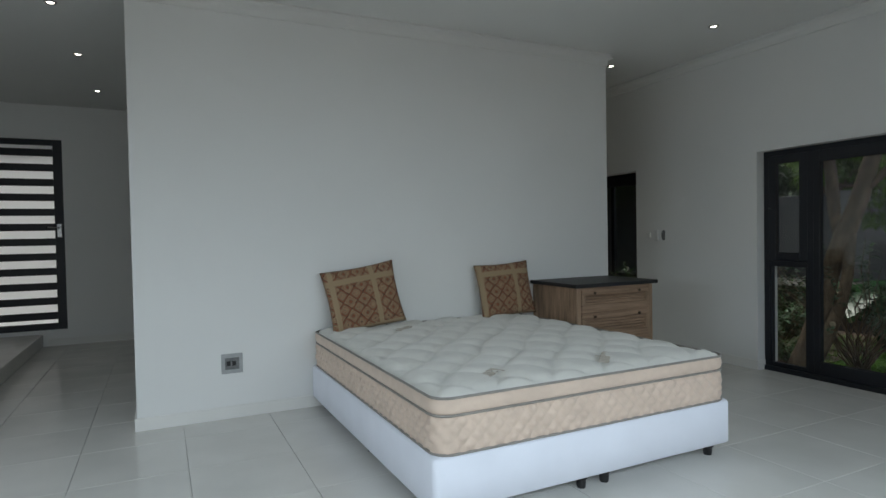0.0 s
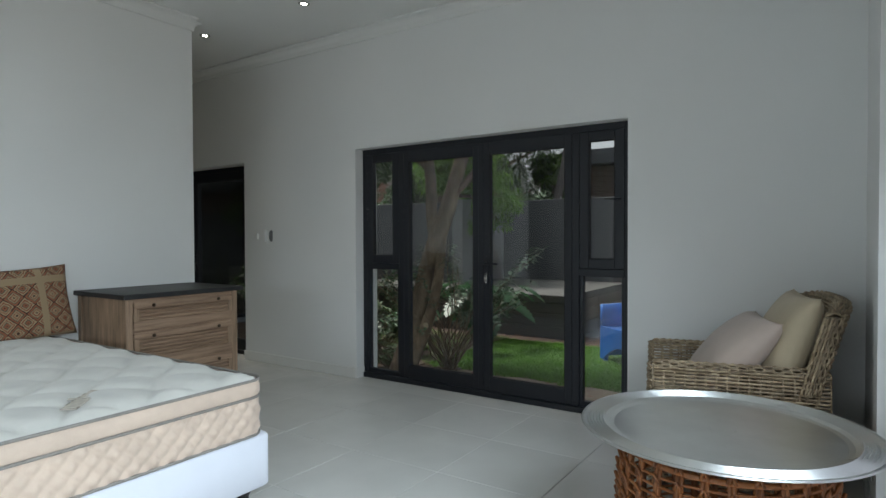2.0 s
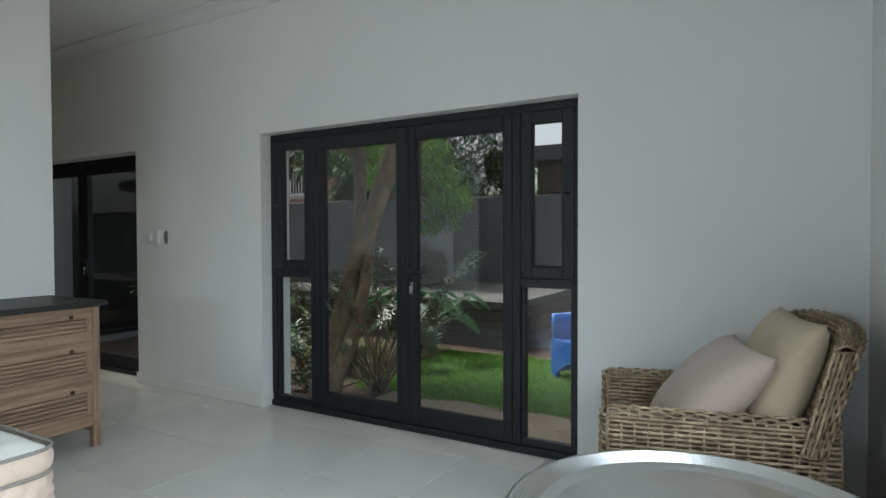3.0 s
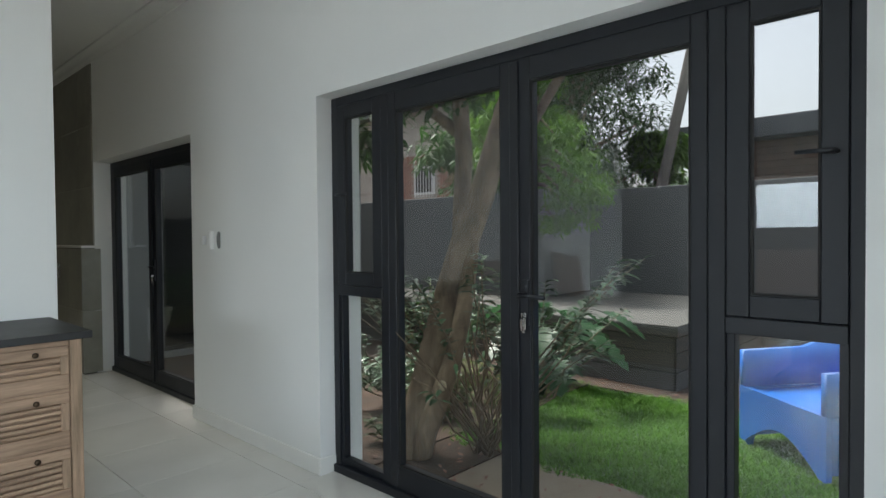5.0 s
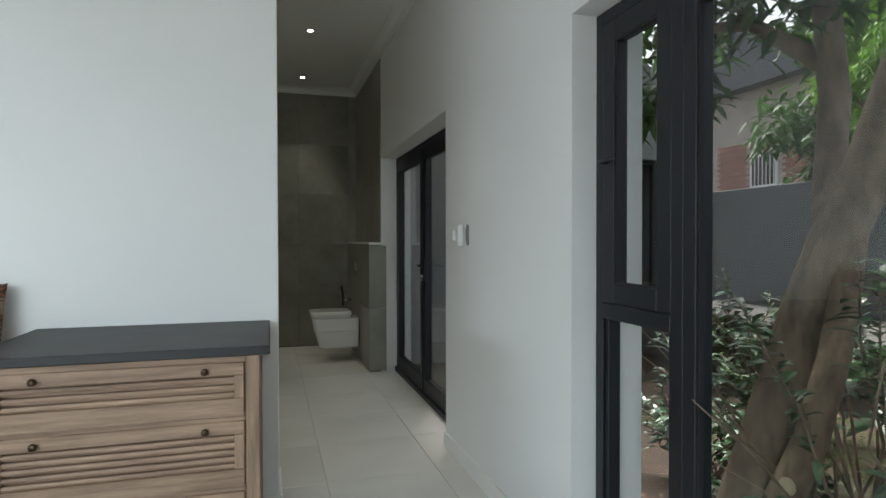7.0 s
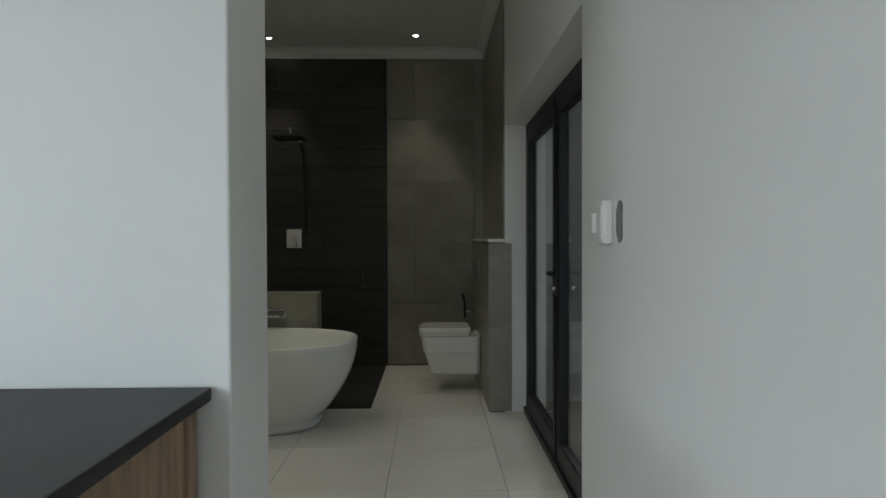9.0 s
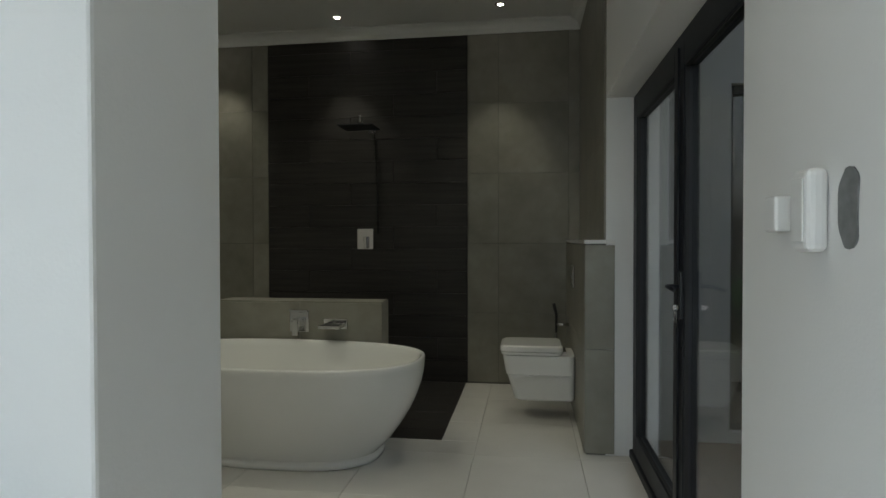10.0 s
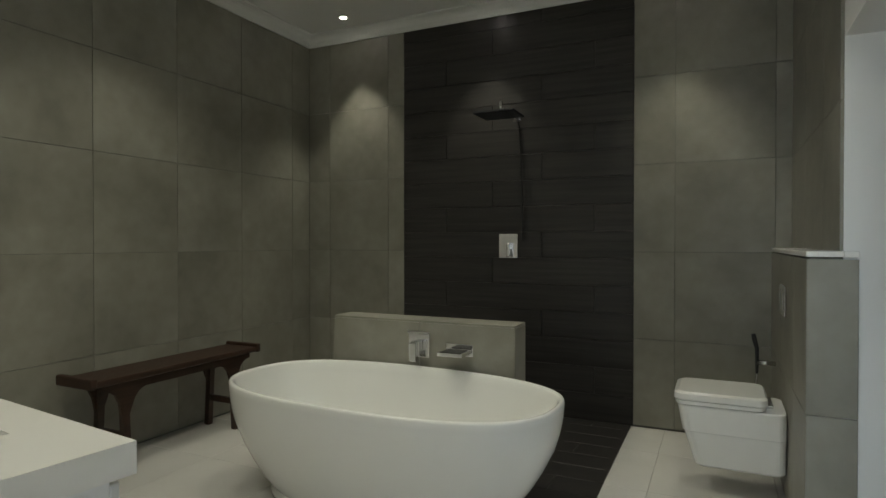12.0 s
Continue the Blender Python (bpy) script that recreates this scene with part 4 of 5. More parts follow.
def wicker(name, fn, nu, nv, parent, label="", material="rattan", r=0.0065):
    st, sk2 = weave(fn, nu, nv, r)
    ob = part(name, st, material, parent, label, True, kind="stuff")
    part("stake", sk2, material, ob, smooth=True, kind="stuff")
    return ob


W2, D2, AH = 0.38, 0.42, 0.655
for s in (-1, 1):
    def arm_out(u, v, s=s):
        return Vector((s * (W2 + 0.015 * math.sin(v * math.pi)), D2 - u * 0.78, 0.06 + v * (AH - 0.08)))

    def arm_in(u, v, s=s):
        return Vector((s * (W2 - 0.09), D2 - u * 0.74, 0.3 + v * (AH - 0.32)))

    def arm_top(u, v, s=s):
        a = math.pi * v
        return Vector((s * (W2 - 0.045) + 0.055 * math.cos(a) * s, D2 - u * 0.78 + 0.0, AH - 0.02 + 0.03 * math.sin(a)))

    def arm_front(u, v, s=s):
        return Vector((s * (W2 - 0.09 + u * 0.1), D2 + 0.005 + 0.02 * math.sin(u * math.pi), 0.06 + v * (AH - 0.06)))
    wicker("arm_side", arm_out, 16, 32, ac, "woven outer arm")
    wicker("arm_inner", arm_in, 14, 18, ac)
    wicker("arm_top", arm_top, 20, 7, ac, "rolled woven arm top")
    wicker("arm_front", arm_front, 4, 34, ac)
    part("leg", tube([(s * (W2 - 0.05), D2 - 0.05, 0), (s * (W2 - 0.05), D2 - 0.05, 0.08)], 0.025, 10), "dark_teak", ac)
    part("leg", tube([(s * (W2 - 0.07), -0.36, 0), (s * (W2 - 0.07), -0.36, 0.08)], 0.025, 10), "dark_teak", ac)


def back_face(off):
    def f(u, v):
        x = (u - 0.5) * 2 * (W2 + 0.02 * v)
        wing = abs(u - 0.5) * 2
        top = 0.98 - 0.05 * wing ** 4
        z = 0.1 + v * (top - 0.1)
        y = -0.15 - 0.30 * v + 0.09 * wing ** 3 * v + off
        return Vector((x, y, z))
    return f


wicker("back_outer", back_face(-0.045), 26, 48, ac, "tall woven back")
wicker("back_inner", back_face(0.03), 26, 48, ac)


def back_edge(u, v):
    f = back_face(-0.045 + 0.075 * v)
    p = f(u, 1.0)
    return p + Vector((0, 0, 0.022 * math.sin(math.pi * v)))


wicker("back_rim", back_edge, 30, 7, ac, "rounded woven back rim")
for s in (0, 1):
    def wing_edge(u, v, s=s):
        return back_face(-0.05 + 0.085 * v)(s, 0.55 + 0.45 * u) + Vector(((s * 2 - 1) * 0.02 * math.sin(math.pi * v), 0, 0))
    wicker("wing", wing_edge, 12, 7, ac)


def front_face(u, v):
    return Vector(((u - 0.5) * 2 * (W2 - 0.09), D2 - 0.02, 0.06 + v * 0.23))


wicker("front_apron", front_face, 14, 13, ac)
b = loft([(0.02, 0.3), (0.0, 0.325), (-0.004, 0.36), (0.0, 0.4), (0.02, 0.43), (0.07, 0.445)], 0.07, w=0.58, d=0.72)
bmesh.ops.translate(b, verts=b.verts[:], vec=(0, 0.1, 0))
part("seat_cushion", b, "cream_linen", ac, "thick cream seat cushion", True)
bc = pillow("back_cushion", 0.62, 0.58, 0.24, "cream_linen", (0, 0, 0), (0, 0, 0), "")
bc.parent = ac
for key in ("category", "label"):
    if key in bc:
        del bc[key]
tagged(bc, "slumped cream back cushion")
bc.matrix_basis = pose(0, -0.23, 0.74, 22, 0, 0)
tp = ac.matrix_world @ pose(-0.04, 0.03, 0.67, 42, 0, 4)
tpi = pillow("scatter_cushion", 0.58, 0.56, 0.24, "taupe_linen", (0, 0, 0), (0, 0, 0), "plump taupe scatter cushion leaning in the armchair")
tpi.matrix_world = tp

# ---- tray table ----
TX, TY, TZ = -1.55, -3.33, 0.575
tr = thing("metal_tray", (TX, TY, TZ - 0.035), label="large round hammered metal tray with ridged rim", category="tray")
prof = [(0.0, 0.0), (0.4, 0.0), (0.44, 0.004), (0.5, 0.016), (0.535, 0.02), (0.54, 0.024), (0.537, 0.029), (0.53, 0.03)]
x = 0.525
while x > 0.445:
    prof += [(x, 0.0285), (x - 0.006, 0.021)]
    x -= 0.012
prof += [(0.43, 0.013), (0.41, 0.009), (0.05, 0.008), (0.045, 0.0095), (0.0, 0.009)]
part("dish", lathe([(max(r, 0.002), z) for r, z in prof], 160), "tray_metal", tr)
b = bmesh.new()
for rr, n in ((0.418, 110),):
    for i in range(n):
        a = i * math.tau / n
        tube([(rr * math.cos(a), rr * math.sin(a), 0.008), ((rr + 0.016) * math.cos(a + 0.012), (rr + 0.016) * math.sin(a + 0.012), 0.0095)], 0.0018, 5, b)
part("engraved_border", b, "tray_metal", tr, "engraved ring of small strokes")
tb = thing("tray_stand", (TX, TY, 0.004), label="round amber cane drum base under the tray", category="table base")


def drum(a, z):
    r = 0.36 + 0.03 * math.sin(math.pi * z / 0.555)
    return Vector((r * math.cos(a), r * math.sin(a), z * 0.95))


for z in (0.012, 0.05, 0.28, 0.5, 0.545):
    part("hoop", tube([drum(i * math.tau / 48, z) for i in range(48)], 0.011, 8, closed=True), "amber_cane", tb, smooth=True)
for i in range(28):
    a = i * math.tau / 28
    b = bmesh.new()
    for da in (-0.018, 0.018):
        tube([drum(a + da, z) for z in (0.0, 0.14, 0.28, 0.42, 0.553)], 0.0085, 6, b)
    for k in range(8):
        z = 0.06 + k * 0.062
        tube([drum(a - 0.035, z) * 1.012, drum(a, z + 0.018) * 1.04, drum(a + 0.035, z) * 1.012], 0.0075, 6, b)
    part("cane_upright", b, "amber_cane", tb, smooth=True)
st = [drum(2 * math.pi * t / 40, 0.06 + 0.42 * t / 480) for t in range(481)]
part("weaving_strand", tube(st, 0.006, 5), "amber_cane", tb, smooth=True)

# sockets low on the terrace wall
for i, x in enumerate((-0.62, -0.84)):
    so = thing("floor_socket", (x, YS, 0.3), label="dark socket plate low on the white wall", category="power socket", group="low wall sockets")
    part("plate", box(-0.045, 0.045, 0.0005, 0.01, -0.075, 0.075, 0.004), "grey_plastic", so)
    part("insert", box(-0.03, 0.03, 0.01, 0.013, -0.05, 0.05, 0.003), "black_plastic", so)

# ---- garden ----
GZ = -0.08
structure("ground", box(-60, 120, -90, 90, GZ - 0.3, GZ - 0.06), "soil", "bare earth around the house", "ground")
structure("lawn", box(1.12, 3.02, -12, 4.2, GZ - 0.06, GZ), "lawn_ground", "green lawn turf", "lawn")
structure("path", box(XW, 1.12, -12, -0.45, GZ - 0.06, GZ + 0.012), "sandy_paving", "sandy brown paved strip beside the house", "path")
structure("planting_bed", box(3.02, 3.68, -12, 4.3, GZ - 0.06, GZ + 0.02), "soil", "reddish soil bed along the garden wall", "flower bed")
structure("planting_bed_door", box(XW, 1.13, -0.449, 0.0, GZ - 0.055, GZ + 0.02), "soil", "dark soil at the foot of the tree", "flower bed")
structure("planting_bed_near", box(XW, 3.02, 0.0, 4.3, GZ - 0.055, GZ + 0.03), "soil", "dark soil bed round the tree", "flower bed")
structure("terrace", box(-12, 0.25, -14, YS - 0.25, GZ - 0.06, -0.02), "floor_tile", "pale tiled terrace outside the open doorway", "terrace")
PZ, PX, PY, WX = 0.53, 3.3, -0.72, 6.0      # planter top, front, end; far boundary wall
structure("garden_wall", box(4.5, 4.72, 1.85, 12, GZ - 0.06, 1.935, 0.01), "garden_render", "grey rendered boundary wall of the garden", "garden wall")
structure("garden_wall_far", box(WX, WX + 0.22, -12, 1.85, GZ - 0.06, 2.01, 0.01), "garden_render", "grey rendered wall behind the raised planter", "garden wall")
# lighter render than its neighbours: the light on this face is put into the colour
structure("garden_wall_return", box(4.5, WX + 0.22, 1.63, 1.849, GZ - 0.06, 1.97, 0.01), "wing_render", "rendered return of the garden wall, coloured paler as if lit", "garden wall")
structure("yard", box(3.68, WX, -12, PY - 0.01, GZ - 0.06, GZ + 0.004), "garden_render", "grey concrete yard in front of the far wall", "paving")
pl = thing("raised_planter", (0, 0, 0), label="long raised grey concrete planter on the garden's edge", category="planter")
part("core", box(PX + 0.03, WX - 0.002, PY + 0.03, 1.625, GZ - 0.05, PZ - 0.02), "planter_concrete", pl)
part("core", box(PX + 0.03, 4.498, 1.626, 7.0, GZ - 0.05, PZ - 0.02), "planter_concrete", pl)
for k, (z0, z1) in enumerate(((GZ - 0.03, 0.1), (0.106, 0.275), (0.281, 0.42))):
    for q in range(5):
        a = PY + 0.004 + (0.7 if k % 2 else 0) + q * 1.5 - (0.7 if k % 2 and q == 0 else 0)
        e = PY + (0.7 if k % 2 else 0) + (q + 1) * 1.5
        part("front_slab", box(PX, PX + 0.029, a, e, z0, z1, 0.006, 1), "planter_concrete", pl)
    part("end_slab", box(PX, 4.6, PY, PY + 0.029, z0, z1, 0.006, 1), "planter_concrete", pl)
    part("end_slab", box(4.606, WX - 0.002, PY, PY + 0.029, z0, z1, 0.006, 1), "planter_concrete", pl)
part("coping", box(PX - 0.015, WX - 0.003, PY - 0.015, 1.624, 0.426, PZ, 0.01), "planter_concrete", pl, "smooth grey concrete top")
part("coping", box(PX - 0.015, 4.497, 1.627, 7.0, 0.426, PZ, 0.01), "planter_concrete", pl, "smooth grey concrete top")
b = bmesh.new()
box(XW, 0.85, 4.3, 4.5, GZ - 0.06, 3.3, bm=b)
box(0.85, 3.6, 4.3, 4.5, 2.3, 3.3, bm=b)
box(0.85, 3.6, 4.3, 4.5, GZ - 0.06, GZ + 0.1, bm=b)
box(3.6, 3.8, 4.3, 9.0, GZ - 0.06, 3.3, bm=b)
box(XW, 3.8, 9.0, 9.2, GZ - 0.06, 3.3, bm=b)
box(XW, 3.8, 4.3, 9.2, 3.304, 3.45, bm=b)
structure("wing_wall", b, "wing_render", "grey rendered wing of the house outside the bathroom", "house wall")
# made-up closed room behind the glass, coloured dark in place of shade
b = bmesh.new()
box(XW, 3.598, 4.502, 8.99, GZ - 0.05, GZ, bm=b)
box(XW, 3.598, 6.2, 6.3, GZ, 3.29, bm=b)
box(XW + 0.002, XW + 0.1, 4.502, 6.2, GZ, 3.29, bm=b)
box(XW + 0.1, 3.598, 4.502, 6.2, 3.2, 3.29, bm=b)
structure("wing_room", b, "wing_room_shade", "added room behind the wing glass, shade painted into its colour", "room")
wg = thing("window_2", (0, 0, 0), label="tall dark glazed front of the wing in a black frame", category="window", kind="structure")
for x0, x1 in ((0.851, 0.88), (2.14, 2.2), (3.54, 3.599)):
    part("frame_post", box(x0, x1, 4.36, 4.43, GZ + 0.101, 2.299, 0.003, 1), "black_aluminium", wg)
for x0, x1 in ((0.88, 2.14), (2.2, 3.54)):
    part("frame_rail", box(x0, x1, 4.36, 4.43, 2.24, 2.299, 0.003, 1), "black_aluminium", wg)
    part("frame_rail", box(x0, x1, 4.36, 4.43, GZ + 0.101, GZ + 0.16, 0.003, 1), "black_aluminium", wg)
    ob = part("pane", box(x0 - 0.005, x1 + 0.005, 4.392, 4.398, GZ + 0.155, 2.245), "glass", wg)
    ob.visible_shadow = False
structure("garden_wall_side", box(0.3, WX + 0.22, -12.2, -12.001, GZ - 0.06, 1.86), "garden_render", "grey rendered side wall of the garden", "garden wall")

rnd = random.Random(7)


def blades(n, area, h0, h1, keep):
    vs, fs = [], []
    while n:
        x, y = rnd.uniform(area[0], area[1]), rnd.uniform(area[2], area[3])
        if not keep(x, y):
            n -= 1
            continue
        a, h, w = rnd.uniform(0, math.tau), rnd.uniform(h0, h1), rnd.uniform(0.004, 0.0075)
        lx, ly = rnd.uniform(-0.05, 0.05), rnd.uniform(-0.05, 0.05)
        dx, dy = math.cos(a) * w, math.sin(a) * w
        k = len(vs)
        vs += [(x - dx, y - dy, GZ - 0.004), (x + dx, y + dy, GZ - 0.004), (x + dx * 0.6 + lx * 0.4, y + dy * 0.6 + ly * 0.4, GZ + h * 0.6), (x - dx * 0.6 + lx * 0.4, y - dy * 0.6 + ly * 0.4, GZ + h * 0.6), (x + lx, y + ly, GZ + h)]
        fs += [(k, k + 1, k + 2, k + 3), (k + 3, k + 2, k + 4)]
        n -= 1
    return vs, fs


def stuff(name, vs, fs, material, label, category, parent=None):
    me = bpy.data.meshes.new(name)
    me.from_pydata(vs, [], fs)
    me.materials.append(M[material])
    ob = new(name, me)
    if parent:
        ob.parent = parent
        return tagged(ob, label)
    return tagged(ob, label, category, kind="stuff")


vs, fs = blades(90000, (1.0, 3.15, -4.6, 1.9), 0.02, 0.05, lambda x, y: (x > 1.08 + 0.05 * math.sin(y * 9) and x < 3.02 + 0.06 * math.sin(y * 5)) and not (y > 0.1 + 0.3 * (x - 1) and x < 1.6))
stuff("grass", vs, fs, "grass_blades", "short green lawn grass", "grass")
vs, fs = [], []
for _ in range(2600):
    x, y, s, a = rnd.uniform(0.35, 3.6), rnd.uniform(-4, 3), rnd.uniform(0.006, 0.018), rnd.uniform(0, 6.28)
    if 1.1 < x < 3.0:
        continue
    k = len(vs)
    for q in range(4):
        vs.append((x + s * math.cos(a + q * 1.57) * (1.8 if q % 2 else 0.7), y + s * math.sin(a + q * 1.57) * (1.8 if q % 2 else 0.7), GZ + 0.024 + rnd.uniform(0.0, 0.012)))
    fs.append((k, k + 1, k + 2, k + 3))
stuff("fallen_leaves", vs, fs, "red_brick", "dry brown leaves scattered on soil and paving", "leaves")


def leaf_shape(vs, fs, p, d, up, ln, w, fold=0.15, droop=0.2):
    """A pointed leaf from p along d: two folded halves of three quads."""
    d = d.normalized()
    side = d.cross(up)
    side = side.normalized() if side.length > 1e-5 else d.orthogonal().normalized()
    nn = side.cross(d)
    k = len(vs)
    for f, ww in ((0.0, 0.05), (0.35, 1.0), (0.7, 0.75), (1.0, 0.02)):
        c = p + d * (ln * f) - Vector((0, 0, droop * ln * f * f))
        vs.extend([tuple(c + side * w * ww * 0.5 + nn * fold * w * ww), tuple(c), tuple(c - side * w * ww * 0.5 + nn * fold * w * ww)])
    for i in range(3):
        a = k + i * 3
        fs.extend([(a, a + 1, a + 4, a + 3), (a + 1, a + 2, a + 5, a + 4)])


def rand_dir(low=-0.5, high=1.0):
    a, z = rnd.uniform(0, math.tau), rnd.uniform(low, high)
    return Vector((math.cos(a), math.sin(a), z)).normalized()


def crown(clusters, leaves, ln, w, spread, cluster_r):
    """Leaf sprays gathered in uneven clumps."""
    vs, fs = [], []
    for c, r in clusters:
        for _ in range(leaves):
            q = rand_dir(-1, 1) * (r * rnd.random() ** 0.45)
            p = Vector(c) + Vector((q.x, q.y, q.z * 0.8))
            leaf_shape(vs, fs, p, rand_dir(-0.9, 0.4), Vector((0, 0, 1)), ln * rnd.uniform(0.6, 1.25), w * rnd.uniform(0.7, 1.2))
    return vs, fs


# the leaning garden tree beside the glass doors
tree = thing("tree", (0, 0, 0), label="old leaning garden tree with two rough trunks", category="tree")
b = tube([(0.68, 0.02, GZ - 0.03), (0.7, -0.02, 0.05), (0.73, -0.06, 0.25), (0.8, -0.14, 0.65), (0.87, -0.19, 1.0), (0.95, -0.26, 1.3), (1.03, -0.34, 1.6), (1.12, -0.4, 1.95), (1.22, -0.43, 2.25), (1.36, -0.5, 2.7), (1.5, -0.6, 3.3)], [0.14, 0.115, 0.1, 0.09, 0.088, 0.09, 0.085, 0.078, 0.07, 0.06, 0.05], 16)
for v in b.verts:
    q = 1 + 0.12 * noise.noise((v.co.x * 9, v.co.y * 9, v.co.z * 3.5))
    axis_x, axis_y = 0.68 + 0.24 * v.co.z, 0.02 - 0.2 * v.co.z
    v.co.x, v.co.y = axis_x + (v.co.x - axis_x) * q, axis_y + (v.co.y - axis_y) * q
part("trunk", b, "bark", tree, "rough brown leaning trunk", True)
part("limb", tube([(0.69, -0.08, GZ), (0.7, -0.14, 0.1), (0.72, -0.23, 0.3), (0.76, -0.33, 0.6), (0.83, -0.36, 0.9), (0.92, -0.33, 1.15), (0.99, -0.33, 1.4)], [0.085, 0.075, 0.066, 0.056, 0.052, 0.05, 0.03], 12), "bark", tree, "second rough stem", True)
part("limb", tube([(0.93, -0.22, 1.25), (1.2, -0.02, 1.55), (1.42, 0.14, 1.95), (1.5, 0.26, 2.5), (1.55, 0.35, 3.4)], [0.04, 0.06, 0.065, 0.06, 0.045], 12), "bark", tree, "dark rear trunk", True)
part("limb", tube([(1.46, 0.18, 2.1), (1.3, 0.5, 2.4), (1.1, 0.8, 2.45), (1.0, 1.0, 2.3)], [0.05, 0.035, 0.022, 0.01], 10), "bark", tree, smooth=True)
part("limb", tube([(1.05, -0.37, 1.72), (1.12, -0.48, 1.85), (1.2, -0.62, 2.05), (1.4, -0.95, 2.7), (1.5, -1.4, 3.2)], [0.035, 0.034, 0.032, 0.03, 0.02], 10), "bark", tree, smooth=True)
kn = lathe([(0.03, -0.01), (0.034, 0.0), (0.028, 0.008)], 14)
bmesh.ops.rotate(kn, verts=kn.verts[:], matrix=Matrix.Rotation(-math.pi / 2, 3, "Y"))
bmesh.ops.translate(kn, verts=kn.verts[:], vec=(0.685, -0.3, 0.43))
part("sawn_knot", kn, "cream_linen", tree, "pale sawn branch stub")
cl = [((rnd.uniform(0.7, 2.2), rnd.uniform(-1.7, 1.2), rnd.uniform(2.9, 4.2)), rnd.uniform(0.3, 0.5)) for _ in range(18)]
cl += [((1.0, 0.85, 2.1), 0.35), ((1.25, 1.1, 2.6), 0.45), ((1.1, 0.6, 2.55), 0.35), ((1.5, 0.3, 2.5), 0.4)]
vs, fs = crown(cl, 190, 0.16, 0.05, 1, 1)
stuff("crown", vs, fs, "deep_leaf", "dark green leafy crown", "", tree)


def shrub(name, base, n, h, ln, w, material, label, per=26, low=0.42):
    """Many thin stems, each with leaves to its tip."""
    s = thing(name, base, label=label, category="shrub")
    stems = bmesh.new()
    vs, fs = [], []
    for _ in range(n):
        d = rand_dir(1.1, 3.2)
        hh = h * rnd.uniform(0.55, 1.1)
        pts = [Vector((rnd.uniform(-0.08, 0.08), rnd.uniform(-0.08, 0.08), 0)) + d * hh * f + Vector((d.x, d.y, -0.6)) * (0.16 * hh * f * f) for f in (0, 0.25, 0.5, 0.75, 1.0)]
        tube(pts, [0.008, 0.007, 0.006, 0.004, 0.002], 5, stems)
        for i in range(per):
            f = low + (1 - low) * i / per
            if base[0] + (pts[0].lerp(pts[4], f)).x < 0.5:
                continue
            q = min(3, int(f * 4))
            p = pts[q].lerp(pts[q + 1], f * 4 - q)
            leaf_shape(vs, fs, p, (rand_dir(-0.5, 0.5) + d * 0.5), Vector((0, 0, 1)), ln * rnd.uniform(0.6, 1.2), w * rnd.uniform(0.7, 1.2), droop=0.35)
    part("stems", stems, "bark", s, smooth=True)
    stuff("foliage", vs, fs, material, "", "", s)
    return s


shrub("glossy_shrub", (1.04, -0.36, GZ), 42, 1.55, 0.11, 0.042, "glossy_leaf", "dark glossy-leaved shrub behind the leaning trunk", 30, 0.6)
shrub("glossy_shrub", (1.25, 0.75, GZ), 26, 0.75, 0.1, 0.035, "glossy_leaf", "dark shrub close to the house wall", 30)
for gx, gy in ((0.75, 0.2), (1.0, 0.35), (1.35, 0.3), (1.7, 0.55)):
    shrub("ground_cover", (gx, gy, GZ), 16, 0.26, 0.07, 0.03, "deep_leaf", "low dark undergrowth at the foot of the tree", 14)
shrub("low_shrub", (2.4, 1.2, GZ), 22, 0.9, 0.1, 0.04, "deep_leaf", "low dark shrub in the soil bed", 26)
shrub("low_shrub", (3.2, 2.6, GZ), 22, 1.3, 0.12, 0.04, "deep_leaf", "tall dark shrub by the grey wall", 26)
shrub("low_shrub", (1.3, 2.6, GZ), 22, 1.2, 0.12, 0.04, "deep_leaf", "dark shrub outside the bathroom", 26)


def broad_plant(base, n, r, h, label, ln=0.5):
    """Large lobed leaves on arching stalks."""
    s = thing("broad_leaf_plant", base, label=label, category="plant")
    for i in range(n):
        a = i * 2.4 + rnd.uniform(-0.3, 0.3)
        hh, rr = h * rnd.uniform(0.45, 1.0), r * rnd.uniform(0.5, 1.0)
        tip = Vector((rr * math.cos(a), rr * math.sin(a), hh))
        stalk = [Vector((0, 0, 0)), Vector((tip.x * 0.3, tip.y * 0.3, hh * 0.6)), tip]
        b = tube(stalk, [0.014, 0.011, 0.007], 6)
        st = part("stalk", b, "broad_leaf", s, smooth=True)
        d = Vector((math.cos(a), math.sin(a), -0.35)).normalized()
        side = d.cross(Vector((0, 0, 1))).normalized()
        nn = side.cross(d)
        b = bmesh.new()
        L = ln * rnd.uniform(0.7, 1.1)
        m = 22
        mid = [b.verts.new(tip + d * L * (k / m - 0.15) - Vector((0, 0, 0.25 * L * (k / m) ** 2))) for k in range(m + 1)]
        for sg in (1, -1):
            edge = []
            for k in range(m + 1):
                f = k / m
                w = 0.42 * L * math.sin(math.pi * min(1, f * 0.93 + 0.07)) ** 0.7 * (1.0 if k % 3 else 0.62)
                edge.append(b.verts.new(mid[k].co + side * sg * w + nn * w * 0.22 - d * w * 0.15))
            for k in range(m):
                q = (mid[k], mid[k + 1], edge[k + 1], edge[k])
                b.faces.new(q if sg > 0 else q[::-1])
        part("leaf", b, "broad_leaf", s, smooth=True)
    return s


broad_plant((2.4, 0.12, GZ), 30, 0.6, 0.85, "lush plant with large lobed leaves in the bed", 0.34)
broad_plant((4.6, -2.2, GZ), 14, 0.5, 0.85, "broad-leaved plant by the grey wall", 0.4)

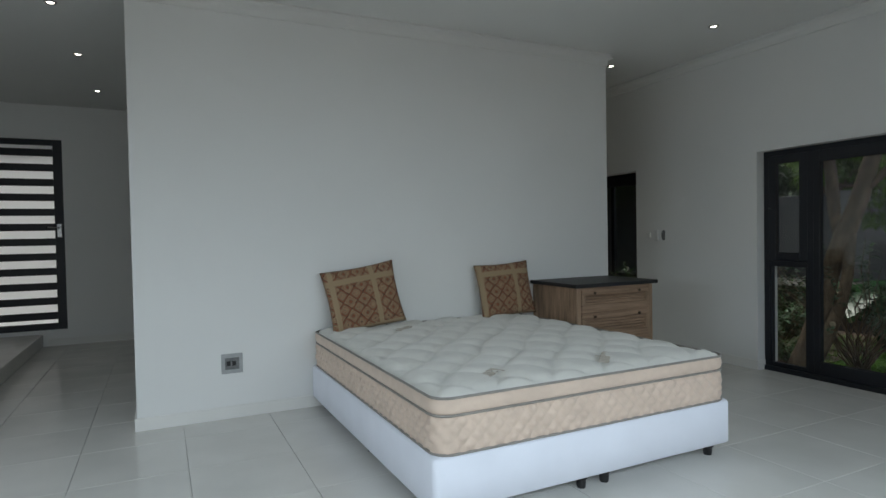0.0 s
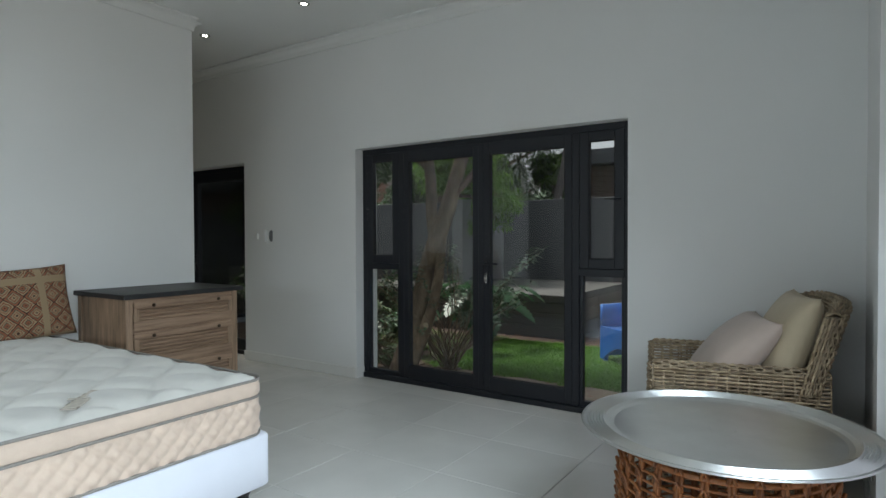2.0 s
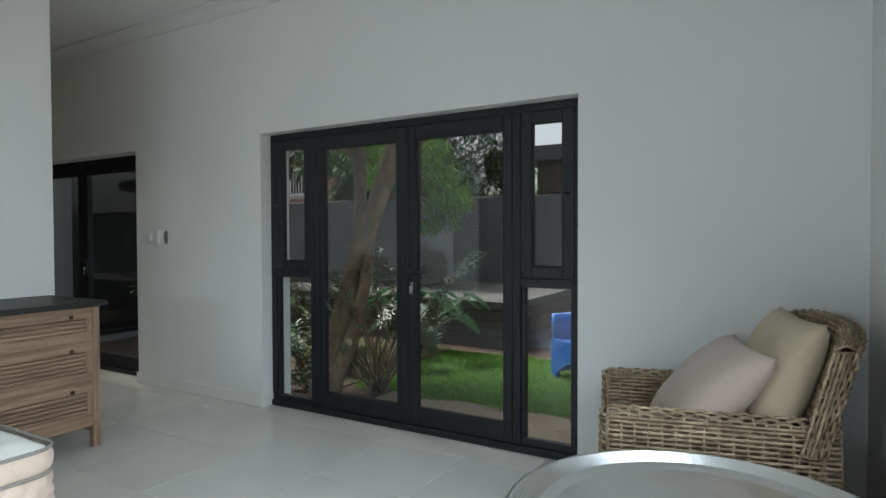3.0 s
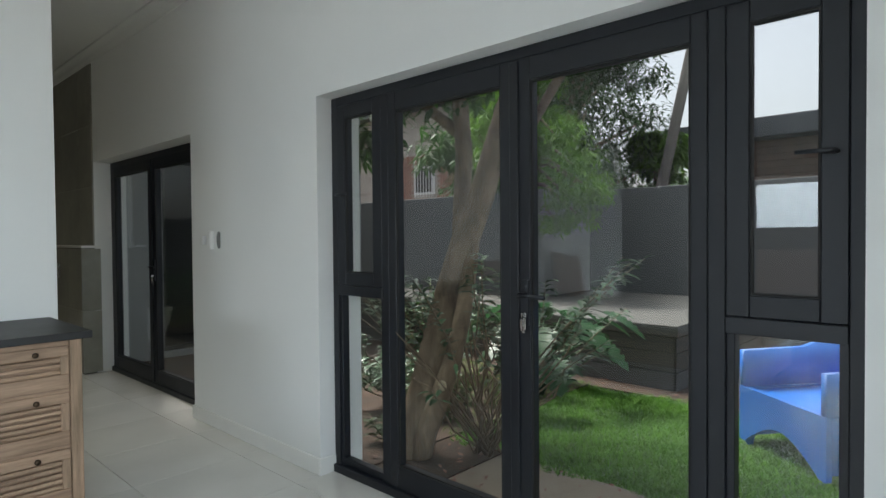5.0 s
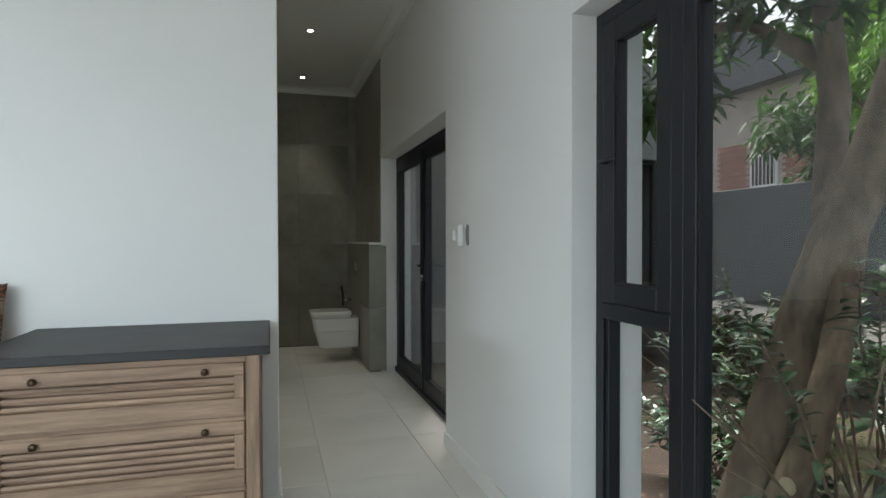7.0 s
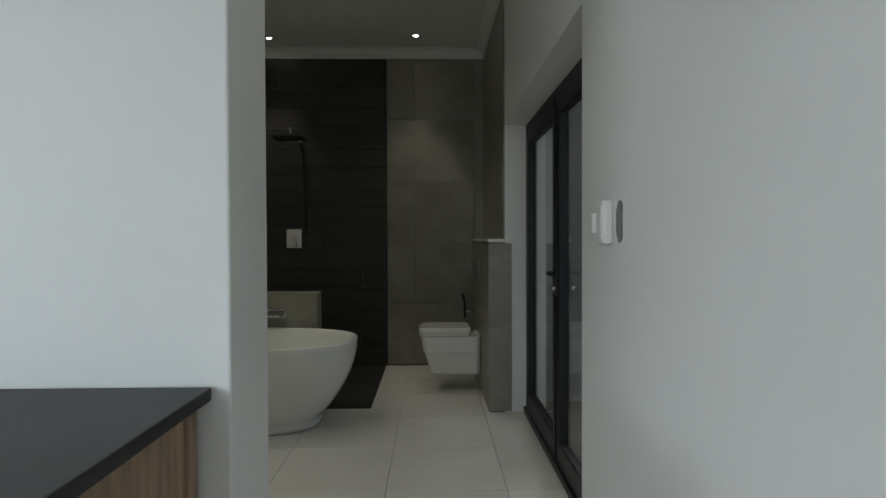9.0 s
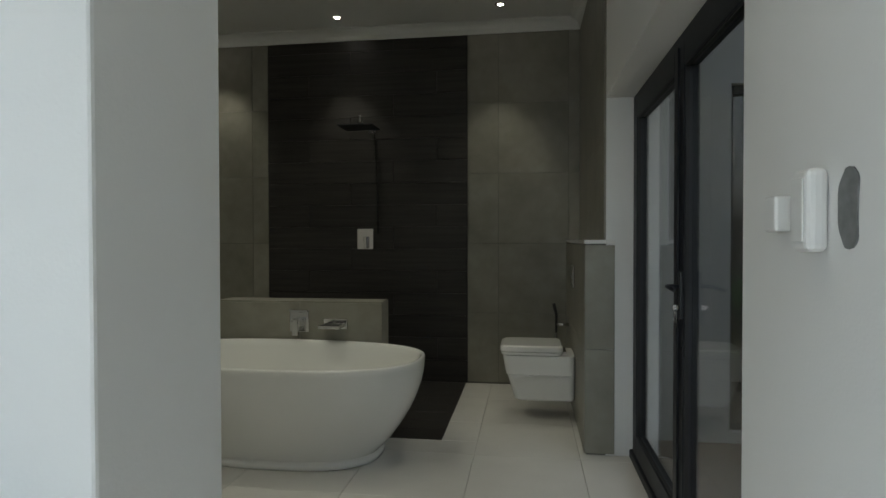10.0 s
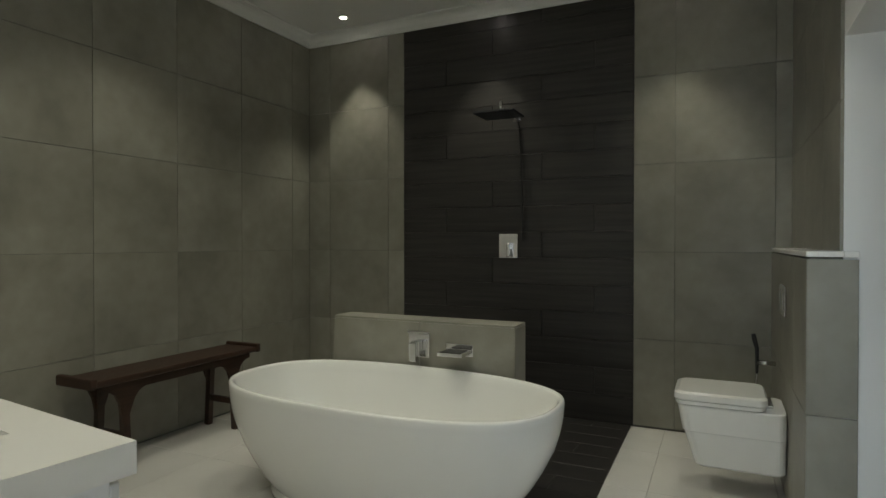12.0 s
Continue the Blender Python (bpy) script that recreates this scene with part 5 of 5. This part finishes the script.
# blue garden chair
bc2 = thing("garden_chair", (2.43, -2.05, GZ), 51.0, "bright blue moulded plastic garden armchair on the lawn", "garden chair")


def shell_strip(pts_in, pts_out, z0, z1):
    b = bmesh.new()
    n = len(pts_in)
    v = [[b.verts.new((*p, z(i / (n - 1)) if callable(z) else z)) for i, p in enumerate(pts)] for pts, z in ((pts_in, z0), (pts_out, z0), (pts_out, z1), (pts_in, z1))]
    for i in range(n - 1):
        for q in range(4):
            b.faces.new((v[q][i], v[q][i + 1], v[(q + 1) % 4][i + 1], v[(q + 1) % 4][i]))
    b.faces.new([v[q][0] for q in range(4)])
    b.faces.new([v[q][-1] for q in range(4)][::-1])
    bmesh.ops.recalc_face_normals(b, faces=b.faces[:])
    return b


def arc(r, ys):
    pts = [(r, 0.34)]
    pts += [(r * math.cos(a), -0.06 + ys * -math.sin(a)) for a in [i * math.pi / 24 for i in range(25)]]
    return pts + [(-r, 0.34)]


def top_edge(f):
    return 0.58 + 0.2 * max(0, math.sin(math.pi * f)) ** 1.6


part("back_and_arms", shell_strip(arc(0.29, 0.26), arc(0.335, 0.31), 0.36, top_edge), "blue_plastic", bc2, "curved woven-look back", True)
part("seat", loft([(0.0, 0.29), (0.0, 0.34), (0.02, 0.35)], 0.08, w=0.58, d=0.62), "blue_plastic", bc2, smooth=True)
part("skirt", shell_strip(arc(0.28, 0.25), arc(0.325, 0.3), lambda f: 0.06 + 0.13 * math.sin(math.pi * f) ** 2, 0.36), "blue_plastic", bc2, smooth=True)
for x in (-0.27, 0.27):
    for y in (-0.2, 0.3):
        part("leg", tube([(x * 1.05, y * 1.05, 0), (x, y, 0.34)], [0.022, 0.045], 8), "blue_plastic", bc2, smooth=True)

o = [(-0.33, 0.36), (-0.33, 0.03), (-0.28, 0.03)] + [(-0.26 + 0.52 * k / 10, 0.05 + 0.13 * math.sin(math.pi * k / 10)) for k in range(11)] + [(0.28, 0.03), (0.33, 0.03), (0.33, 0.36)]
part("front_panel", prism(o, "y", 0.315, 0.345), "blue_plastic", bc2, "arched front panel")
bc2.scale = (1.14, 1.14, 1.1)

# conifer and trees behind the wall
def big_tree(name, x, y, h, r, material, label, ln=0.22, w=0.06, n=24, leaves=170, low=1.2, base=GZ - 0.06, sprays=()):
    t = thing(name, (x, y, base), label=label, category="tree")
    part("trunk", tube([(0, 0, 0), (0.1, 0.05, h * 0.35), (0.0, 0.1, h * 0.7), (0.1, 0, h * 0.95)], [0.2, 0.15, 0.09, 0.03], 12), "bark", t, smooth=True)
    cl = []
    for i in range(n):
        z = rnd.uniform(low, h)
        rr = r * (1 - 0.55 * (z / h) ** 2)
        a = rnd.uniform(0, math.tau)
        q = rr * rnd.uniform(0.35, 1.0)
        c = (q * math.cos(a), q * math.sin(a), z)
        cl.append((c, rnd.uniform(0.35, 0.65) * r * 0.55))
        if i % 3 == 0:
            part("limb", tube([(0.05, 0.05, max(0.6, z - 0.7)), (c[0] * 0.5, c[1] * 0.5, z - 0.3), c], [0.06, 0.04, 0.015], 7), "bark", t, smooth=True)
    for q, r2 in sprays:
        cl.append((q, r2))
        part("limb", tube([(0.05, 0.05, q[2] + 0.5), (q[0] * 0.5, q[1] * 0.5, q[2] + 0.45), q], [0.05, 0.03, 0.01], 7), "bark", t, smooth=True)
    vs, fs = crown(cl, leaves, ln, w, 1, 1)
    stuff("crown", vs, fs, material, "", "", t)
    return t


hanging = [((-0.45, -1.35, 1.75), 0.3), ((-0.5, -1.5, 2.1), 0.34), ((-0.4, -1.25, 2.4), 0.42), ((-0.6, -1.65, 2.0), 0.26), ((-0.5, -1.2, 2.0), 0.34), ((-0.4, -1.0, 2.8), 0.45), ((-0.55, -1.1, 1.65), 0.24)]
big_tree("conifer", 5.2, 2.45, 4.2, 1.15, "bright_leaf", "light green feathery conifer overhanging the garden wall", 0.12, 0.02, 56, 560, 2.3, sprays=hanging)
big_tree("conifer", 7.6, 2.95, 6.6, 1.95, "deep_leaf", "dark green tree behind the garden wall", 0.17, 0.035, 90, 420, 1.5)
big_tree("garden_tree", 8.2, 4.6, 6.5, 2.2, "deep_leaf", "broad dark tree beyond the wall", 0.3, 0.08, 56, 220, 1.5)
big_tree("garden_tree", 8.4, 1.55, 3.2, 0.8, "bright_leaf", "bright green small tree beyond the wall", 0.2, 0.05, 30, 260, 1.4)
big_tree("garden_tree", 5.4, 8.4, 5.5, 1.9, "deep_leaf", "dark leafy tree beyond the wall", 0.22, 0.06, 36, 220, 1.2)
po = tagged(part("utility_pole", tube([(7.0, 1.42, -0.15), (7.0, 1.19, 1.0), (7.0, 0.44, 4.35), (7.0, 0.1, 6.0)], [0.09, 0.085, 0.075, 0.07], 12), "grey_pole", smooth=True), "grey leaning pole behind the garden wall", "pole")

# brick house seen through the leaves
hs = thing("brick_house", (13.0, 13.2, -0.14), 0.0, "red brick house with a white barred window beyond the trees", "house")
part("wall", box(0, 0.3, -4, 4, -0.1, 6.0), "mortar", hs)
bk = box(-0.012, 0.0, -0.115, 0.115, -0.038, 0.038)
me = bpy.data.meshes.new("brick")
bk.to_mesh(me)
bk.free()
me.materials.append(M["red_brick"])
wy, wz = -1.2, 3.5
for r in range(20):
    for c in range(15):
        y, z = -2.9 + c * 0.24 + (0.12 if r % 2 else 0), 2.75 + r * 0.086
        if abs(y - wy) < 0.62 and abs(z - wz) < 0.62:
            continue
        shared("brick", me, hs, (0, y, z))
wd = part("window", box(-0.06, 0.0, wy - 0.5, wy + 0.5, wz - 0.5, wz + 0.5, 0.01), "white_steel", hs, "white window frame")
part("pane", box(-0.066, -0.061, wy - 0.42, wy + 0.42, wz - 0.42, wz + 0.42), "black_plastic", wd)
for i in range(7):
    part("bar", box(-0.1, -0.085, wy - 0.42 + i * 0.14 - 0.01, wy - 0.42 + i * 0.14 + 0.01, wz - 0.6, wz + 0.5), "white_steel", wd)
part("roof", prism([(-5, 6.0), (5, 6.0), (0, 8.0)], "x", -0.5, 6), "slate_roof", hs)
# neighbour's house with a dark eave
nb = thing("neighbour_house", (9.6, -0.8, -0.14), 0.0, "low brown brick house with a dark eave beyond the wall", "house")
part("wall", box(0, 3, -7.2, 2.2, 0, 3.15), "brown_board", nb)
part("roof", box(-0.4, 3.4, -7.6, 2.6, 3.15, 3.5, 0.02), "slate_roof", nb, "dark flat eave")
for i in range(14):
    part("weatherboard", box(-0.025, -0.001, -7.1, 2.1, 1.45 + i * 0.12, 1.45 + i * 0.12 + 0.11, 0.006, 1), "brown_board", nb)
# far hill
b = bmesh.new()
rows = []
for j in range(14):
    row = []
    for i in range(50):
        y = -160 + i * 8
        f = j / 13
        hgt = (16 + 9 * noise.noise((y * 0.02, 3, 1)) + 1.5 * noise.noise((y * 0.2, f * 3, 1))) * math.sin(f * math.pi / 2) ** 1.2
        row.append(b.verts.new((90 + f * 60, y, -0.4 + hgt)))
    rows.append(row)
for j in range(13):
    for i in range(49):
        b.faces.new((rows[j][i], rows[j][i + 1], rows[j + 1][i + 1], rows[j + 1][i]))
structure("backdrop", b, "hill_green", "hazy green wooded hill far away", "hill")
# terrace surroundings, behind the walk
structure("terrace_wall", box(-14, 4, -14.2, -14, -0.1, 2.0), "outer_render", "pale garden wall beyond the terrace", "garden wall")

# ---- tiles ----


def tile_mesh(name, w, d, t, material, axis="z", bev=0.0015):
    b = box(0, w, 0, d, 0, t) if axis == "z" else box(0, w, 0, t, 0, d) if axis == "y" else box(0, t, 0, w, 0, d)
    bmesh.ops.bevel(b, geom=b.edges[:], offset=bev, segments=1, affect="EDGES")
    me = bpy.data.meshes.new(name)
    b.to_mesh(me)
    b.free()
    me.materials.append(M[material])
    return me


fl = structure("floor", box(XH - 0.25, XW, YS - 0.25, YN + 0.25, -0.2, -0.004), "grout", "pale porcelain tiled floor", "floor")
TP, GR = 0.62, 0.003
cache = {}
rest = bmesh.new()
count = 0
DX0, DX1, DY0 = -2.865, -1.005, 3.95

for i in range(-15, 1):
    for j in range(-12, 5):
        x0, y0 = -0.155 + i * TP, 3.10 + (j - 1) * TP
        x1, y1 = x0 + TP, y0 + TP
        x0, x1 = max(x0, XH), min(x1, XW)
        y0, y1 = max(y0, YS - 0.25), min(y1, YN)
        if x1 - x0 < 0.03 or y1 - y0 < 0.03:
            continue
        pieces = [(x0, x1, y0, y1)]
        if x1 > DX0 and x0 < DX1 and y1 > DY0:
            pieces = []
            if y0 < DY0 - 0.01:
                pieces.append((x0, x1, y0, DY0))
            yy = max(y0, DY0)
            if x0 < DX0 - 0.01:
                pieces.append((x0, DX0, yy, y1))
            if x1 > DX1 + 0.01:
                pieces.append((DX1, x1, yy, y1))
        for a, c, e, f in pieces:
            w, d = round(c - a - GR, 4), round(f - e - GR, 4)
            near = a > -6.5 and count < 290
            if near:
                if (w, d) not in cache:
                    cache[(w, d)] = tile_mesh("tile", w, d, 0.008, "floor_tile")
                shared("tile", cache[(w, d)], fl, (a + GR / 2, e + GR / 2, -0.004))
                count += 1
            else:
                box(a + GR / 2, a + GR / 2 + w, e + GR / 2, e + GR / 2 + d, -0.004, 0.004, bm=rest)
part("tiles_beyond", rest, "floor_tile", fl, kind="stuff")
cache = {}


def lay(parent, axis, u0, u1, z0, z1, start_u, pu, start_z, pz, plane, material, shift=0.0, name="tile", t=0.012, g=0.003):
    """Tiles over a wall rectangle; axis 'y': wall looks along y, u is x; axis 'x': u is y; axis 'z': a floor, z is y."""
    r = math.floor((z0 - start_z) / pz)
    while start_z + r * pz < z1 - 0.005:
        a0, a1 = max(z0, start_z + r * pz), min(z1, start_z + (r + 1) * pz)
        s = start_u + (shift * (r % 3))
        c = math.floor((u0 - s) / pu)
        while s + c * pu < u1 - 0.005:
            b0, b1 = max(u0, s + c * pu), min(u1, s + (c + 1) * pu)
            if b1 - b0 > 0.015 and a1 - a0 > 0.015:
                w, d = round(b1 - b0 - g, 4), round(a1 - a0 - g, 4)
                key = (w, d, axis, material)
                if key not in cache:
                    cache[key] = tile_mesh(name, w, d, t, material, axis, 0.001)
                loc = {"y": (b0 + g / 2, plane, a0 + g / 2), "x": (plane, b0 + g / 2, a0 + g / 2), "z": (b0 + g / 2, a0 + g / 2, plane)}[axis]
                shared(name, cache[key], parent, loc)
            c += 1
        r += 1


wn, ww = bpy.data.objects["wall_bath_north"], bpy.data.objects["wall_bath_west"]
lay(wn, "y", DX1 + 0.015, -0.001, 0.004, H, -0.715, 0.61, 0.015, 0.62, YN, "concrete_tile")
lay(wn, "y", XL, DX0, 0.004, H, -3.63, 0.61, 0.015, 0.62, YN, "concrete_tile")
lay(wn, "y", DX0, DX1 + 0.015, 0.004, H - 0.05, -2.865, 1.2, 0.004, 0.2, YN - 0.002, "dark_plank_tile", 0.4, "plank_tile")
lay(ww, "x", YP + 0.001, YN - 0.001, 0.004, H, 3.4, 0.61, 0.015, 0.62, XL - 0.012, "concrete_tile")
lay(fl, "z", DX0, DX1, DY0, YN - 0.003, DX0, 1.2, DY0, 0.2, -0.008, "dark_plank_tile", 0.4, "plank_tile")
lay(cw, "y", -0.125, 0.05, 0.004, 1.262, -0.8, 0.95, 0.015, 0.62, CE - 0.0005, "concrete_tile")
lay(cw, "x", G2[1] + 0.001, YN - 0.001, 0.004, 1.262, 4.25, 0.61, 0.015, 0.62, -0.125, "concrete_tile")
lay(half, "y", -2.65, -1.45, 0.004, 0.848, -2.65, 0.61, 0.24, 0.61, 4.17, "concrete_tile")
lay(half, "x", 4.182, 4.364, 0.004, 0.848, 4.0, 0.61, 0.24, 0.61, -1.462, "concrete_tile")
lay(half, "z", -2.65, -1.45, 4.17, 4.364, -2.65, 0.61, 4.1, 0.61, 0.848, "concrete_tile")
eb = bpy.data.objects["wall_east"]
lay(eb, "x", G2[1] + 0.004, YN - 0.001, 1.285, H - 0.096, 4.25, 0.61, 0.015, 0.62, -0.012, "concrete_tile")
